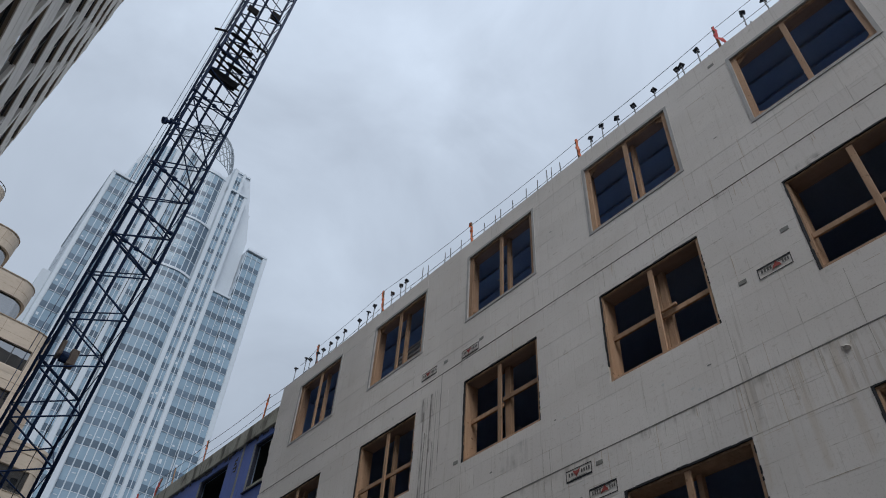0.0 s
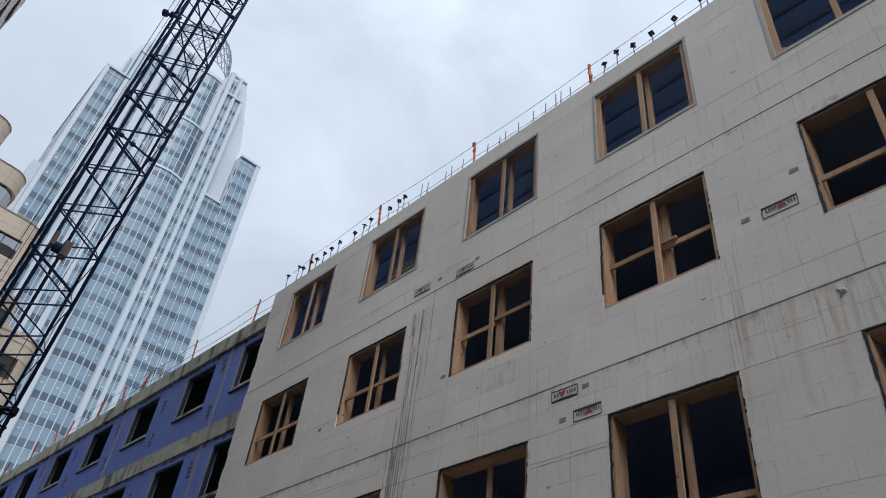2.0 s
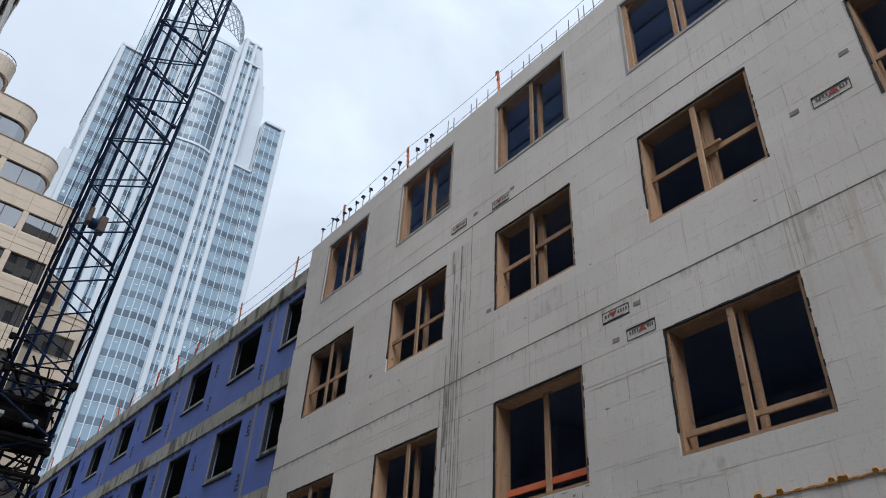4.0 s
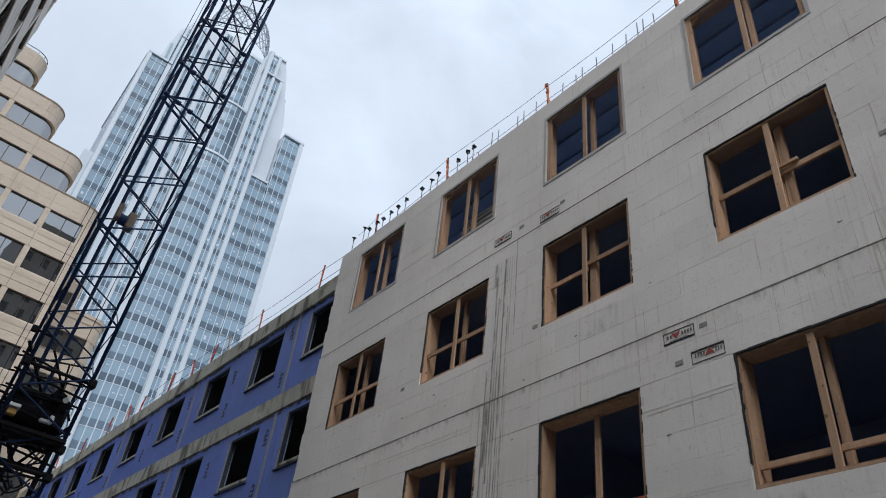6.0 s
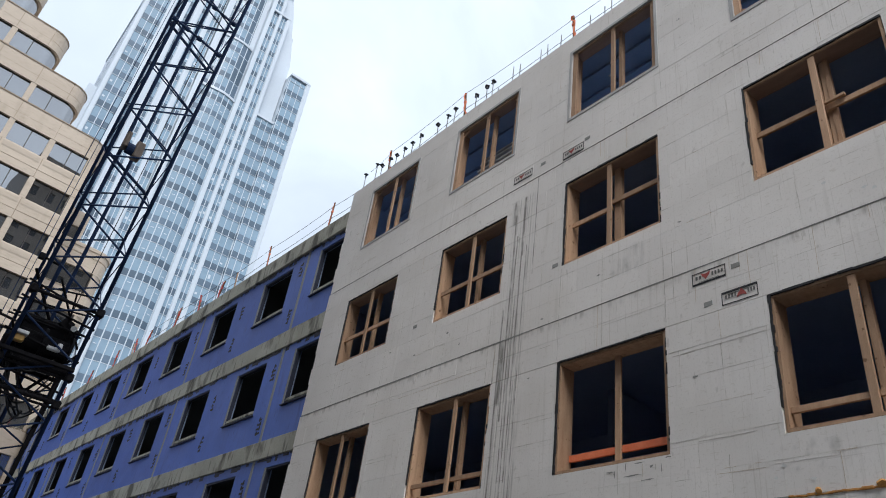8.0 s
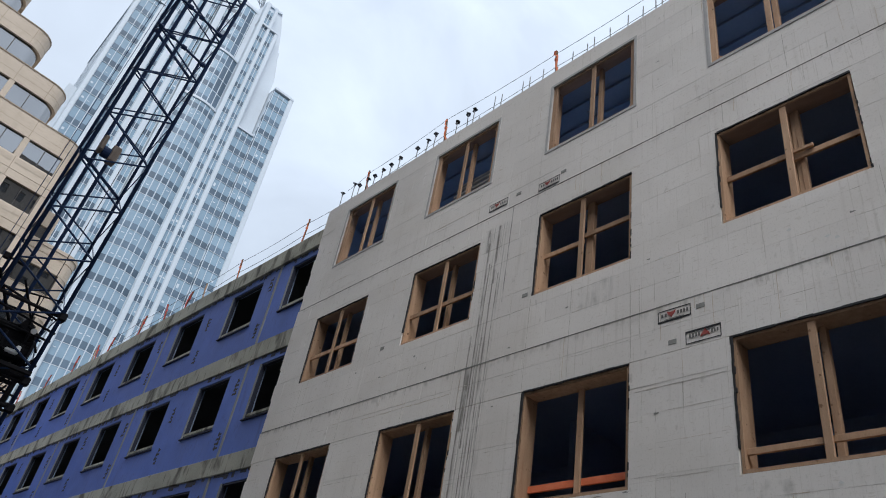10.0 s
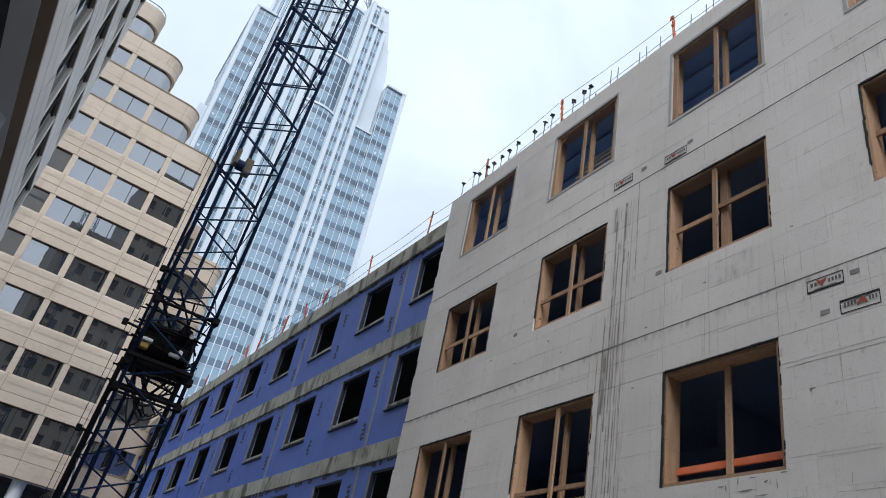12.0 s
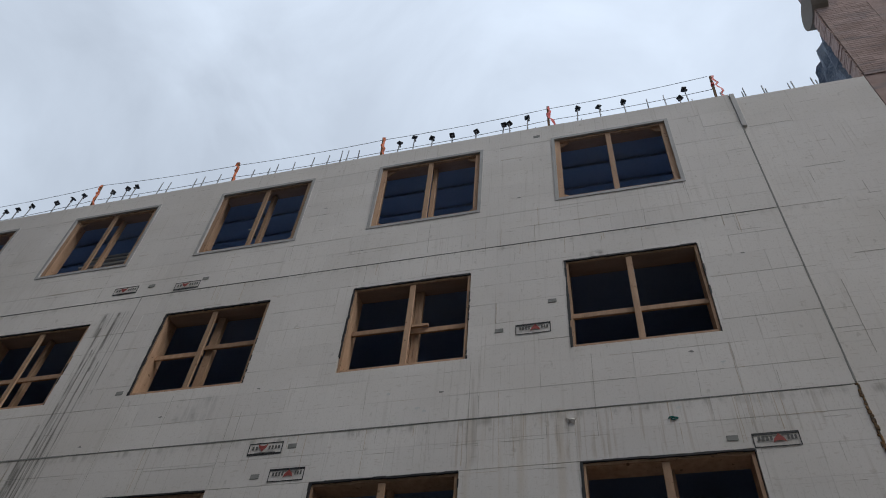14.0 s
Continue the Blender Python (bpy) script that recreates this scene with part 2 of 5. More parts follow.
overlay(M_BLUE, noise_mask(1.7, 0.58, 0.75, (1, 3, 0.4)), (0.05, 0.08, 0.26), 0.45)
M_SEAM = plain("grey_seam_tape", (0.24, 0.25, 0.26), 0.6)
# interior blue is lifted to carry the veil over the dark rooms
M_INSIDE = material("lifted_blue_interior", (0.26, 0.35, 0.50), (0.34, 0.43, 0.58), 0.95, 1.1, 20)
M_BLACK = plain("black_print", (0.02, 0.02, 0.022), 0.6)
M_CREAM = material("cream_precast", (0.475, 0.395, 0.315), (0.565, 0.475, 0.385), 0.85, 0.35, 30, 0.04, tint=0.05)
overlay(M_CREAM, noise_mask(0.9, 0.55, 0.75, (1, 1, 0.35)), (0.30, 0.24, 0.175), 0.55)
overlay(M_CREAM, noise_mask(2.2, 0.52, 0.72, (1, 1, 5), (3, 1, 2)), (0.30, 0.245, 0.185), 0.35)
# cream precast lifted for the wing, its missing daylight put into the colour
M_CREAM_LIFTED = material("lifted_cream_precast", (0.70, 0.64, 0.565), (0.80, 0.74, 0.665), 0.85, 0.35, 30, 0.04, tint=0.04)
overlay(M_CREAM_LIFTED, noise_mask(1.1, 0.55, 0.78, (1, 1, 0.4), (5, 2, 1)), (0.50, 0.44, 0.37), 0.4)
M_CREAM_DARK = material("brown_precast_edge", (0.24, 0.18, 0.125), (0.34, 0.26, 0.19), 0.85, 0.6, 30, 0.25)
M_GLASS = material("coated_office_glass", (0.018, 0.020, 0.023), (0.03, 0.032, 0.036), 0.008, 0.5, 0.7, 0.05, tint=0.2, ior=3.6, bump_dist=0.02)
M_MULLION = plain("bronze_window_frame", (0.05, 0.045, 0.04), 0.45, 0.4)
M_TOWER = material("white_tower_cladding", (0.49, 0.545, 0.60), (0.57, 0.625, 0.68), 0.5, 0.05, 2, 0.05)
M_CROWN = plain("grey_lattice_tube", (0.30, 0.335, 0.37), 0.5)
M_TGLASS = material("pale_blue_glass", (0.21, 0.31, 0.395), (0.285, 0.39, 0.48), 0.2, 0.04, 0.6, 0.0, tint=0.08, ior=1.4)
M_TDARK = material("slate_blue_glass", (0.085, 0.125, 0.17), (0.13, 0.18, 0.235), 0.35, 0.05, 0.7, 0.0, tint=0.2, ior=1.3)
M_STEEL = material("navy_crane_steel", (0.008, 0.020, 0.060), (0.020, 0.046, 0.12), 0.6, 2, 60, 0.1, ior=1.3)
# crane steel in black, with its backlit darkness put into the colour
M_SHADED_STEEL = material("shaded_black_steel", (0.006, 0.006, 0.008), (0.018, 0.017, 0.020), 0.85, 3, 60, 0.2, ior=1.25)
M_CABLE = plain("dark_steel_cable", (0.05, 0.05, 0.055), 0.5, 0.6)
M_REBAR = material("grey_rebar", (0.16, 0.17, 0.18), (0.30, 0.31, 0.33), 0.6, 8, 120, 0.3, metal=0.5)
M_CAP = plain("black_rebar_cap", (0.03, 0.03, 0.035), 0.5)
M_ORANGE = material("orange_flagging", (0.72, 0.17, 0.07), (0.85, 0.27, 0.14), 0.6, 6, 60, 0.1)
M_RED = material("red_ribbon", (0.60, 0.05, 0.05), (0.75, 0.10, 0.08), 0.6, 6, 60, 0.1)
M_WHITEPRINT = plain("white_print", (0.62, 0.62, 0.60), 0.8)
M_REDPRINT = plain("red_print", (0.32, 0.07, 0.06), 0.8)
M_PLATE = material("grey_tie_plate", (0.20, 0.20, 0.19), (0.30, 0.30, 0.28), 0.8, 9, 80, 0.2)
M_RUST = material("rusty_sealant", (0.07, 0.05, 0.035), (0.34, 0.19, 0.08), 0.9, 9, 50, 0.5, spread=(0.40, 0.62))
M_BEAD = material("orange_sealing_foam", (0.30, 0.13, 0.035), (0.60, 0.31, 0.09), 0.9, 14, 60, 0.6)
M_CRACK = plain("dusty_joint_line", (0.40, 0.37, 0.33), 0.9)
M_FAINT = plain("faint_joint_line", (0.575, 0.54, 0.495), 0.9)
M_RUSTLINE = plain("brown_joint_line", (0.52, 0.43, 0.335), 0.9)
M_ASPHALT = material("asphalt", (0.06, 0.06, 0.06), (0.10, 0.098, 0.094), 0.92, 0.5, 90, 0.5)
M_PAVE = material("pale_concrete_paving", (0.42, 0.41, 0.39), (0.54, 0.525, 0.50), 0.9, 0.7, 60, 0.3)
M_BRICK = material("weathered_brown_brick", (0.27, 0.185, 0.165), (0.46, 0.335, 0.30), 0.9, 1.3, 40, 0.4, tint=0.12, stretch=(1, 1, 3))
overlay(M_BRICK, noise_mask(1.7, 0.50, 0.66, (1, 0.6, 2.8)), (0.19, 0.17, 0.185), 0.6)
M_RETURN = material("broken_pale_brick", (0.40, 0.25, 0.20), (0.66, 0.50, 0.43), 0.95, 9, 50, 0.6)
M_TARP = material("crumpled_grey_tarp", (0.06, 0.085, 0.13), (0.24, 0.27, 0.31), 0.7, 1.3, 20, 0.3, spread=(0.42, 0.62))
M_SILL = plain("dark_blue_sill_membrane", (0.03, 0.035, 0.06), 0.6)
M_BAND = material("light_grey_soffit_band", (0.58, 0.58, 0.575), (0.68, 0.68, 0.675), 0.7, 0.8, 40, 0.1)
M_SOFFIT_SHADE = material("dark_soffit_and_shade", (0.045, 0.047, 0.052), (0.07, 0.072, 0.078), 0.7, 0.8, 40, 0.1)
M_STONE = material("grey_brown_stone", (0.20, 0.17, 0.14), (0.30, 0.26, 0.22), 0.9, 0.4, 20, 0.2)
M_GREENPRINT = plain("teal_crayon", (0.02, 0.16, 0.14), 0.8)
M_LAMPGLOW = plain("amber_lamp_lens", (0.55, 0.33, 0.10), 0.3)
M_BOARD = material("weathered_brown_box", (0.16, 0.125, 0.10), (0.25, 0.20, 0.165), 0.8, 4, 40, 0.2)
M_WHITECOL = material("white_column_paint", (0.62, 0.64, 0.66), (0.74, 0.76, 0.78), 0.55, 1.5, 50, 0.1)


# ---- mesh helpers ----
class Shape:
    """Collects boxes, prisms and bars into one mesh."""

    def __init__(self):
        self.v, self.f, self.weld = [], [], False

    def box(self, x0, x1, y0, y1, z0, z1, m=None):
        k = len(self.v)
        c = [(x, y, z) for x in (x0, x1) for y in (y0, y1) for z in (z0, z1)]
        self.v += [tuple(m @ Vector(p)) for p in c] if m else c
        self.f += [(k, k + 1, k + 3, k + 2), (k + 4, k + 6, k + 7, k + 5), (k, k + 4, k + 5, k + 1), (k + 2, k + 3, k + 7, k + 6), (k, k + 2, k + 6, k + 4), (k + 1, k + 5, k + 7, k + 3)]
        return self

    def bevel_box(self, x0, x1, y0, y1, z0, z1, b=0.01, m=None):
        """A box whose twelve edges are cut by b."""
        k = len(self.v)
        pts = []
        for sx, x in ((1, x0), (-1, x1)):
            for sy, y in ((1, y0), (-1, y1)):
                for sz, z in ((1, z0), (-1, z1)):
                    pts += [(x, y + sy * b, z + sz * b), (x + sx * b, y, z + sz * b), (x + sx * b, y + sy * b, z)]
        self.v += [tuple(m @ Vector(p)) for p in pts] if m else pts
        i = lambda a, bb, c, w: k + 3 * (4 * a + 2 * bb + c) + w
        for a in (0, 1):
            self.f.append(tuple(i(a, p, q, 0) for p, q in ((0, 0), (0, 1), (1, 1), (1, 0))))
            self.f.append(tuple(i(p, a, q, 1) for p, q in ((0, 0), (0, 1), (1, 1), (1, 0))))
            self.f.append(tuple(i(p, q, a, 2) for p, q in ((0, 0), (0, 1), (1, 1), (1, 0))))
        for a in (0, 1):
            for c in (0, 1):
                self.f.append((i(a, c, 0, 0), i(a, c, 0, 1), i(a, c, 1, 1), i(a, c, 1, 0)))
                self.f.append((i(a, 0, c, 0), i(a, 0, c, 2), i(a, 1, c, 2), i(a, 1, c, 0)))
                self.f.append((i(0, a, c, 1), i(0, a, c, 2), i(1, a, c, 2), i(1, a, c, 1)))
        for a in (0, 1):
            for bb in (0, 1):
                for c in (0, 1):
                    self.f.append((i(a, bb, c, 0), i(a, bb, c, 1), i(a, bb, c, 2)))
        return self

    def bar(self, p, q, r, sides=6, r2=None, cap=True):
        """A round bar from p to q."""
        p, q = Vector(p), Vector(q)
        d = (q - p).normalized()
        a = d.orthogonal().normalized()
        b = d.cross(a)
        k = len(self.v)
        for o, rr in ((p, r), (q, r if r2 is None else r2)):
            for s in range(sides):
                w = 2 * math.pi * s / sides
                self.v.append(tuple(o + rr * (math.cos(w) * a + math.sin(w) * b)))
        for s in range(sides):
            t = (s + 1) % sides
            self.f.append((k + s, k + t, k + sides + t, k + sides + s))
        if cap:
            self.f.append(tuple(k + s for s in reversed(range(sides))))
            self.f.append(tuple(k + sides + s for s in range(sides)))
        return self

    def tube(self, pts, r, sides=6):
        """One round tube along a run of points."""
        pts = [Vector(p) for p in pts]
        k, n = len(self.v), len(pts)
        a = (pts[1] - pts[0]).orthogonal().normalized()
        for i, p in enumerate(pts):
            d = (pts[min(i + 1, n - 1)] - pts[max(i - 1, 0)]).normalized()
            a = (a - d * a.dot(d)).normalized()
            b = d.cross(a)
            for s in range(sides):
                w = 2 * math.pi * s / sides
                self.v.append(tuple(p + r * (math.cos(w) * a + math.sin(w) * b)))
        for i in range(n - 1):
            for s in range(sides):
                t = (s + 1) % sides
                self.f.append((k + i * sides + s, k + i * sides + t, k + (i + 1) * sides + t, k + (i + 1) * sides + s))
        self.f.append(tuple(k + s for s in reversed(range(sides))))
        self.f.append(tuple(k + (n - 1) * sides + s for s in range(sides)))
        return self

    def prism(self, outline, z0, z1):
        """An upright prism over a plan outline (counter-clockwise)."""
        k, n = len(self.v), len(outline)
        self.v += [(x, y, z0) for x, y in outline] + [(x, y, z1) for x, y in outline]
        for s in range(n):
            t = (s + 1) % n
            self.f.append((k + s, k + t, k + n + t, k + n + s))
        self.f += [tuple(k + s for s in reversed(range(n))), tuple(k + n + s for s in range(n))]
        return self

    def quad(self, *p):
        k = len(self.v)
        self.v += [tuple(a) for a in p]
        self.f.append(tuple(range(k, k + len(p))))
        return self

    def data(self, name, mat, smooth=False):
        me = bpy.data.meshes.new(name)
        me.from_pydata(self.v, [], self.f)
        bm = bmesh.new()
        bm.from_mesh(me)
        if self.weld:
            bmesh.ops.remove_doubles(bm, verts=bm.verts, dist=0.0005)
        bmesh.ops.recalc_face_normals(bm, faces=bm.faces)
        bm.to_mesh(me)
        bm.free()
        if smooth:
            me.polygons.foreach_set("use_smooth", [True] * len(me.polygons))
        me.materials.append(mat)
        return me


def thing(name, label, category, group="", kind="", at=(0, 0, 0), rz=0):
    ob = new(name)
    ob.empty_display_size = 0.2
    ob.matrix_basis = pose(*at, 0, 0, rz)
    return tagged(ob, label, category, group, kind)


def part(name, shape, mat, parent, label="", kind="", smooth=False):
    ob = new(name, shape.data(name, mat, smooth) if isinstance(shape, Shape) else shape)
    ob.parent = parent
    return tagged(ob, label, kind=kind)


def solid(name, shape, mat, label, category, kind="", group="", smooth=False):
    return tagged(new(name, shape.data(name, mat, smooth)), label, category, group, kind)


def holed(shape, x0, x1, ya, yb, za, zb, holes):
    """A wall across x0..x1, ya..yb, za..zb with rectangular holes (y0, y1, z0, z1) right through."""
    shape.weld = True
    ys = sorted({ya, yb, *[h[0] for h in holes], *[h[1] for h in holes]})
    ys = [y for y in ys if ya <= y <= yb]
    for a, b in zip(ys, ys[1:]):
        m = (a + b) / 2
        cuts = sorted((h[2], h[3]) for h in holes if h[0] <= m <= h[1])
        z = za
        for c, d in cuts:
            if c > z:
                shape.box(x0, x1, a, b, z, c)
            z = max(z, d)
        if z < zb:
            shape.box(x0, x1, a, b, z, zb)
    return shape

# ---- ground ----
solid("ground", Shape().box(-600, 600, -600, 900, -0.4, 0.0), M_ASPHALT, "dark grey asphalt street reaching the horizon", "ground", "structure")
solid("pavement_1", Shape().box(5.2, 6.9, -12, 60, 0.0, 0.15), M_PAVE, "pale concrete pavement along the new building", "pavement", "structure")
solid("pavement_2", Shape().box(-9.0, -2.6, -40, 45, 0.0, 0.15), M_PAVE, "pale concrete pavement under the office overhang", "pavement", "structure")

# ---- the block-built building on the street ----
WX = 6.92                                  # street face of the foam blocks
COURSE, SEAMS, TOP = 0.406, (4.29, 7.47, 10.79), 14.15
END_S, JOINT, END_N = -1.96, 0.30, 18.63
COLS_B = ((1.56, 3.52), (4.98, 6.94), (8.42, 10.39), (11.90, 13.87), (15.47, 17.50))
COLS_A = ((1.46, 3.58), (4.88, 6.97), (8.34, 10.43), (11.85, 13.96), (15.41, 17.53))
COLS_C = ((1.58, 3.52), (4.99, 6.94), (8.42, 10.38), (11.90, 13.92), (15.50, 17.55))
ROWS_ABC = (("A", COLS_A, 11.76, 13.69), ("B", COLS_B, 8.49, 10.24), ("C", COLS_C, 4.97, 6.72))
HOLES = [(c[0], c[1], z0, z1) for _, cols, z0, z1 in ROWS_ABC for c in cols]

building = thing("apartment_block_under_construction", "unfinished grey foam-block building with timber-framed window holes", "building")
part("wall", holed(Shape(), WX + 0.064, WX + 0.32, JOINT, END_N - 0.02, 0.0, TOP - 0.03, HOLES), M_CORE, building, "concrete core behind the foam blocks")
part("wall", Shape().box(WX + 0.09, WX + 0.32, END_S + 0.02, JOINT, 0.0, TOP - 0.16), M_CORE, building)
# the top slab stops short, out of view, to let skylight in
for z in (0.1, 3.9, 7.25, 10.55, TOP - 0.27):
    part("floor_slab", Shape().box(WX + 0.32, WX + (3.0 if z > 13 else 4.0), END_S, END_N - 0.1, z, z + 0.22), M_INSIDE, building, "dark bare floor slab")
for k in range(4):
    x = WX + 0.85 + 0.5 * k
    part("joist", Shape().bevel_box(x, x + 0.045, JOINT, END_N - 0.4, TOP - 0.34, TOP - 0.274, 0.006), M_INSIDE, building, "bare ceiling joist")
# inner wall added close behind the openings to gather light for the rooms
part("inner_wall", Shape().box(WX + 4.0, WX + 4.2, END_S, END_N - 0.1, 0.0, TOP - 0.05), M_INSIDE, building, "bare inner wall set close to gather light")
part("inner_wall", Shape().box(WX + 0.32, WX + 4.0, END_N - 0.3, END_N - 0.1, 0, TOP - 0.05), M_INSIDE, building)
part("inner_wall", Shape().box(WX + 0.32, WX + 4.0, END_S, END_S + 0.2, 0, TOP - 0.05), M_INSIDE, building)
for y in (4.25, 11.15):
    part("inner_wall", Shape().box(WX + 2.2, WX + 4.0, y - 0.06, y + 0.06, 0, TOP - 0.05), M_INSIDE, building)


def clip_block(y0, y1, z0, z1, holes):
    """The rectangles that are left of a block when the openings are cut out."""
    left = [(y0, y1, z0, z1)]
    for a, b, c, d in holes:
        out = []
        for p, q, r, s in left:
            if a >= q or b <= p or c >= s or d <= r:
                out.append((p, q, r, s))
                continue
            if r < c:
                out.append((p, q, r, c))
            if s > d:
                out.append((p, q, d, s))
            lo, hi = max(r, c), min(s, d)
            if p < a:
                out.append((p, a, lo, hi))
            if q > b:
                out.append((b, q, lo, hi))
        left = out
    return [k for k in left if k[1] - k[0] > 0.02 and k[3] - k[2] > 0.02]


def courses():
    """Bottom and top of every course: eight to a storey, closed by a cut one under the slab line."""
    levels = []
    z = SEAMS[0]
    while z - COURSE > 0:
        levels.append((z - COURSE, z))
        z -= COURSE
    for lo, hi in zip(SEAMS, (*SEAMS[1:], TOP)):
        z = lo
        while z < hi - 0.02:
            top = z + COURSE
            if hi - top < 0.12:
                top = hi
            levels.append((z, min(top, hi)))
            z = top
    return sorted(levels)


dice = random.Random(4)
whole = {}
block_ends = []                            # (y, bottom, top) of the butt joints and (from, to, z) of the bed joints
block_beds = []
rest = Shape()
GAP = 0.0005
count = 0
for row, (z0, z1) in enumerate(courses()):
    y = JOINT - dice.choice((0.0, 0.406, 0.61, 0.813))
    while y < END_N:
        y1 = y + 1.219
        a, b = max(y, JOINT), min(y1, END_N)
        y = y1
        if b - a < 0.05:
            continue
        lo = z0 + (0.009 if any(abs(z0 - s) < 0.001 for s in SEAMS) else GAP)
        hi = z1 - (0.009 if any(abs(z1 - s) < 0.001 for s in SEAMS) else GAP)
        bits = clip_block(a + GAP, b - GAP, lo, hi, HOLES)
        if not bits:
            continue
        if z1 > 4.2:
            block_ends.append((b, lo, hi))
            block_beds.append((a, b, z0))
        proud = dice.choice((0, 0, 0, 0.001, 0.0018, -0.001))
        near = z1 > 4.2 and a < 14.6
        if near and count < 300:
            count += 1
            size = (round(b - a, 3), round(hi - lo, 3))
            if len(bits) == 1 and abs((bits[0][1] - bits[0][0]) - (b - a - 2 * GAP)) < 1e-4 and abs(bits[0][3] - bits[0][2] - (hi - lo)) < 1e-4:
                if size not in whole:
                    whole[size] = Shape().bevel_box(0, 0.06, GAP, b - a - GAP, 0, hi - lo, 0.0012).data("foam_block", M_FOAM)
                ob = part("foam_block", whole[size], M_FOAM, building)
                ob.location = (WX - proud, a, lo)
            else:
                s = Shape()
                s.weld = True
                for p, q, r, t in bits:
                    s.box(WX - proud, WX + 0.06, p, q, r, t)
                part("foam_block", s, M_FOAM, building)
        else:
            for p, q, r, t in bits:
                rest.box(WX - proud, WX + 0.06, p, q, r, t)
z = 0.0
while z < TOP - 0.12:
    y = END_S
    while y < JOINT - 0.03:
        b = min(y + 1.219 - (0.4 if y == END_S and int(z / COURSE) % 2 else 0), JOINT - 0.025)
        rest.box(WX + 0.03, WX + 0.09, y + GAP, b - GAP, z + GAP, min(z + COURSE, TOP - 0.12) - GAP)
        y = b
    z += COURSE
part("foam_block", rest, M_FOAM, building, "joined rows of pale grey foam blocks", "stuff")


# ---- window openings of that building ----
POST_SHIFT = {("B", 1): -0.05, ("C", 3): -0.10}          # posts that stand off the middle of their opening


def buck(row, y0, y1, z0, z1, k):
    """The timber lining of one opening, with its posts and rails."""
    t, d0, d1, g = 0.04, WX + 0.02, WX + 0.315, 0.014
    lining = Shape()
    lining.weld = True
    lining.box(d0, d1, y1 - g - t, y1 - g, z0 + g, z1 - g).box(d0, d1, y0 + g, y0 + g + t, z0 + g, z1 - g)
    lining.box(d0, d1, y0 + g + t, y1 - g - t, z1 - g - t, z1 - g).box(d0, d1, y0 + g + t, y1 - g - t, z0 + g, z0 + g + t)
    win = part("window", lining, M_LUMBER, building, "open window hole lined with bare pine boards")
    part("head", Shape().box(d0 + 0.02, d1 - 0.004, y0 + g + t + 0.004, y1 - g - t - 0.004, z1 - g - t - 0.008, z1 - g - t - 0.003), M_LUMBER if row == "C" else M_PLY, win, "pinkish plywood head board" if row != "C" else "")
    m = (y0 + y1) / 2 + dice.uniform(-0.02, 0.03) + POST_SHIFT.get((row, k), 0.0)
    a, b = z0 + g + t, z1 - g - t - 0.008
    if (row, k) == ("C", 2):
        part("post", Shape().bevel_box(WX + 0.215, WX + 0.255, m - 0.05, m + 0.05, a, b, 0.004), M_LUMBER, win)
    else:
        part("post", Shape().bevel_box(WX + 0.03, WX + 0.07, m - 0.045, m + 0.045, a, b, 0.004), M_LUMBER, win)
    if (row, k) == ("B", 1):
        # three boards side by side behind the front post
        for o, x in ((-0.10, 0.20), (-0.035, 0.215), (0.035, 0.20)):
            part("post", Shape().bevel_box(WX + x, WX + x + 0.08, m - 0.04 + o, m + 0.022 + o, a, b, 0.004), M_LUMBER, win)
    elif (row, k) not in (("A", 0), ("B", 0), ("C", 2)):
        w = 0.05 if row == "B" and k == 2 else 0.02
        part("post", Shape().bevel_box(WX + 0.2, WX + 0.29, m - 0.07 - w, m - 0.03 + w, a, b, 0.004), M_LUMBER, win)
    low, high = y0 + g + t, y1 - g - t
    if row == "B":
        h = z0 + 0.60 + dice.uniform(-0.03, 0.03)
        if k in (1, 2):
            # two lengths of rail that meet behind the post at different heights
            left, right = (9.335, 9.235) if k == 1 else (9.32, 9.42)
            part("rail", Shape().bevel_box(WX + 0.15, WX + 0.19, low, m + 0.03, right, right + 0.09, 0.004), M_LUMBER, win)
            part("rail", Shape().bevel_box(WX + 0.155, WX + 0.195, m + 0.032, high, left, left + 0.09, 0.004), M_LUMBER, win)
            if k == 1:
                part("block", Shape().bevel_box(WX + 0.10, WX + 0.148, m - 0.30, m - 0.02, right + 0.09, right + 0.14, 0.004), M_LUMBER, win)
        else:
            part("rail", Shape().bevel_box(WX + 0.075, WX + 0.115, low, high, h, h + 0.09, 0.004), M_LUMBER, win)
        part("sill", Shape().bevel_box(WX + 0.19, WX + 0.25, low, high, a, a + 0.09, 0.004), M_LUMBER_OLD, win)
    if row == "C":
        tape = k == 2
        h = z0 + (0.25 if tape else 0.24)
        deep = 0.26 if tape else 0.075
        part("rail", Shape().bevel_box(WX + deep, WX + deep + 0.04, low, high, h, h + (0.10 if tape else 0.075), 0.004), M_ORANGE if tape else M_LUMBER, win, "orange painted safety rail" if tape else "")
    if row == "A":
        e = 0.06
        flange = Shape()
        flange.weld = True
        x0, x1 = WX - 0.012, WX + 0.03
        flange.box(x0, x1, y0, y0 + e, z0, z1).box(x0, x1, y1 - e, y1, z0, z1).box(x0, x1, y0 + e, y1 - e, z1 - e, z1).box(x0, x1, y0 + e, y1 - e, z0, z0 + e)
        part("trim", flange, M_TRIM, win, "pale grey plastic window flange")
        inner = Shape()
        inner.weld = True
        x0, x1, e2 = WX + 0.031, WX + 0.08, 0.10
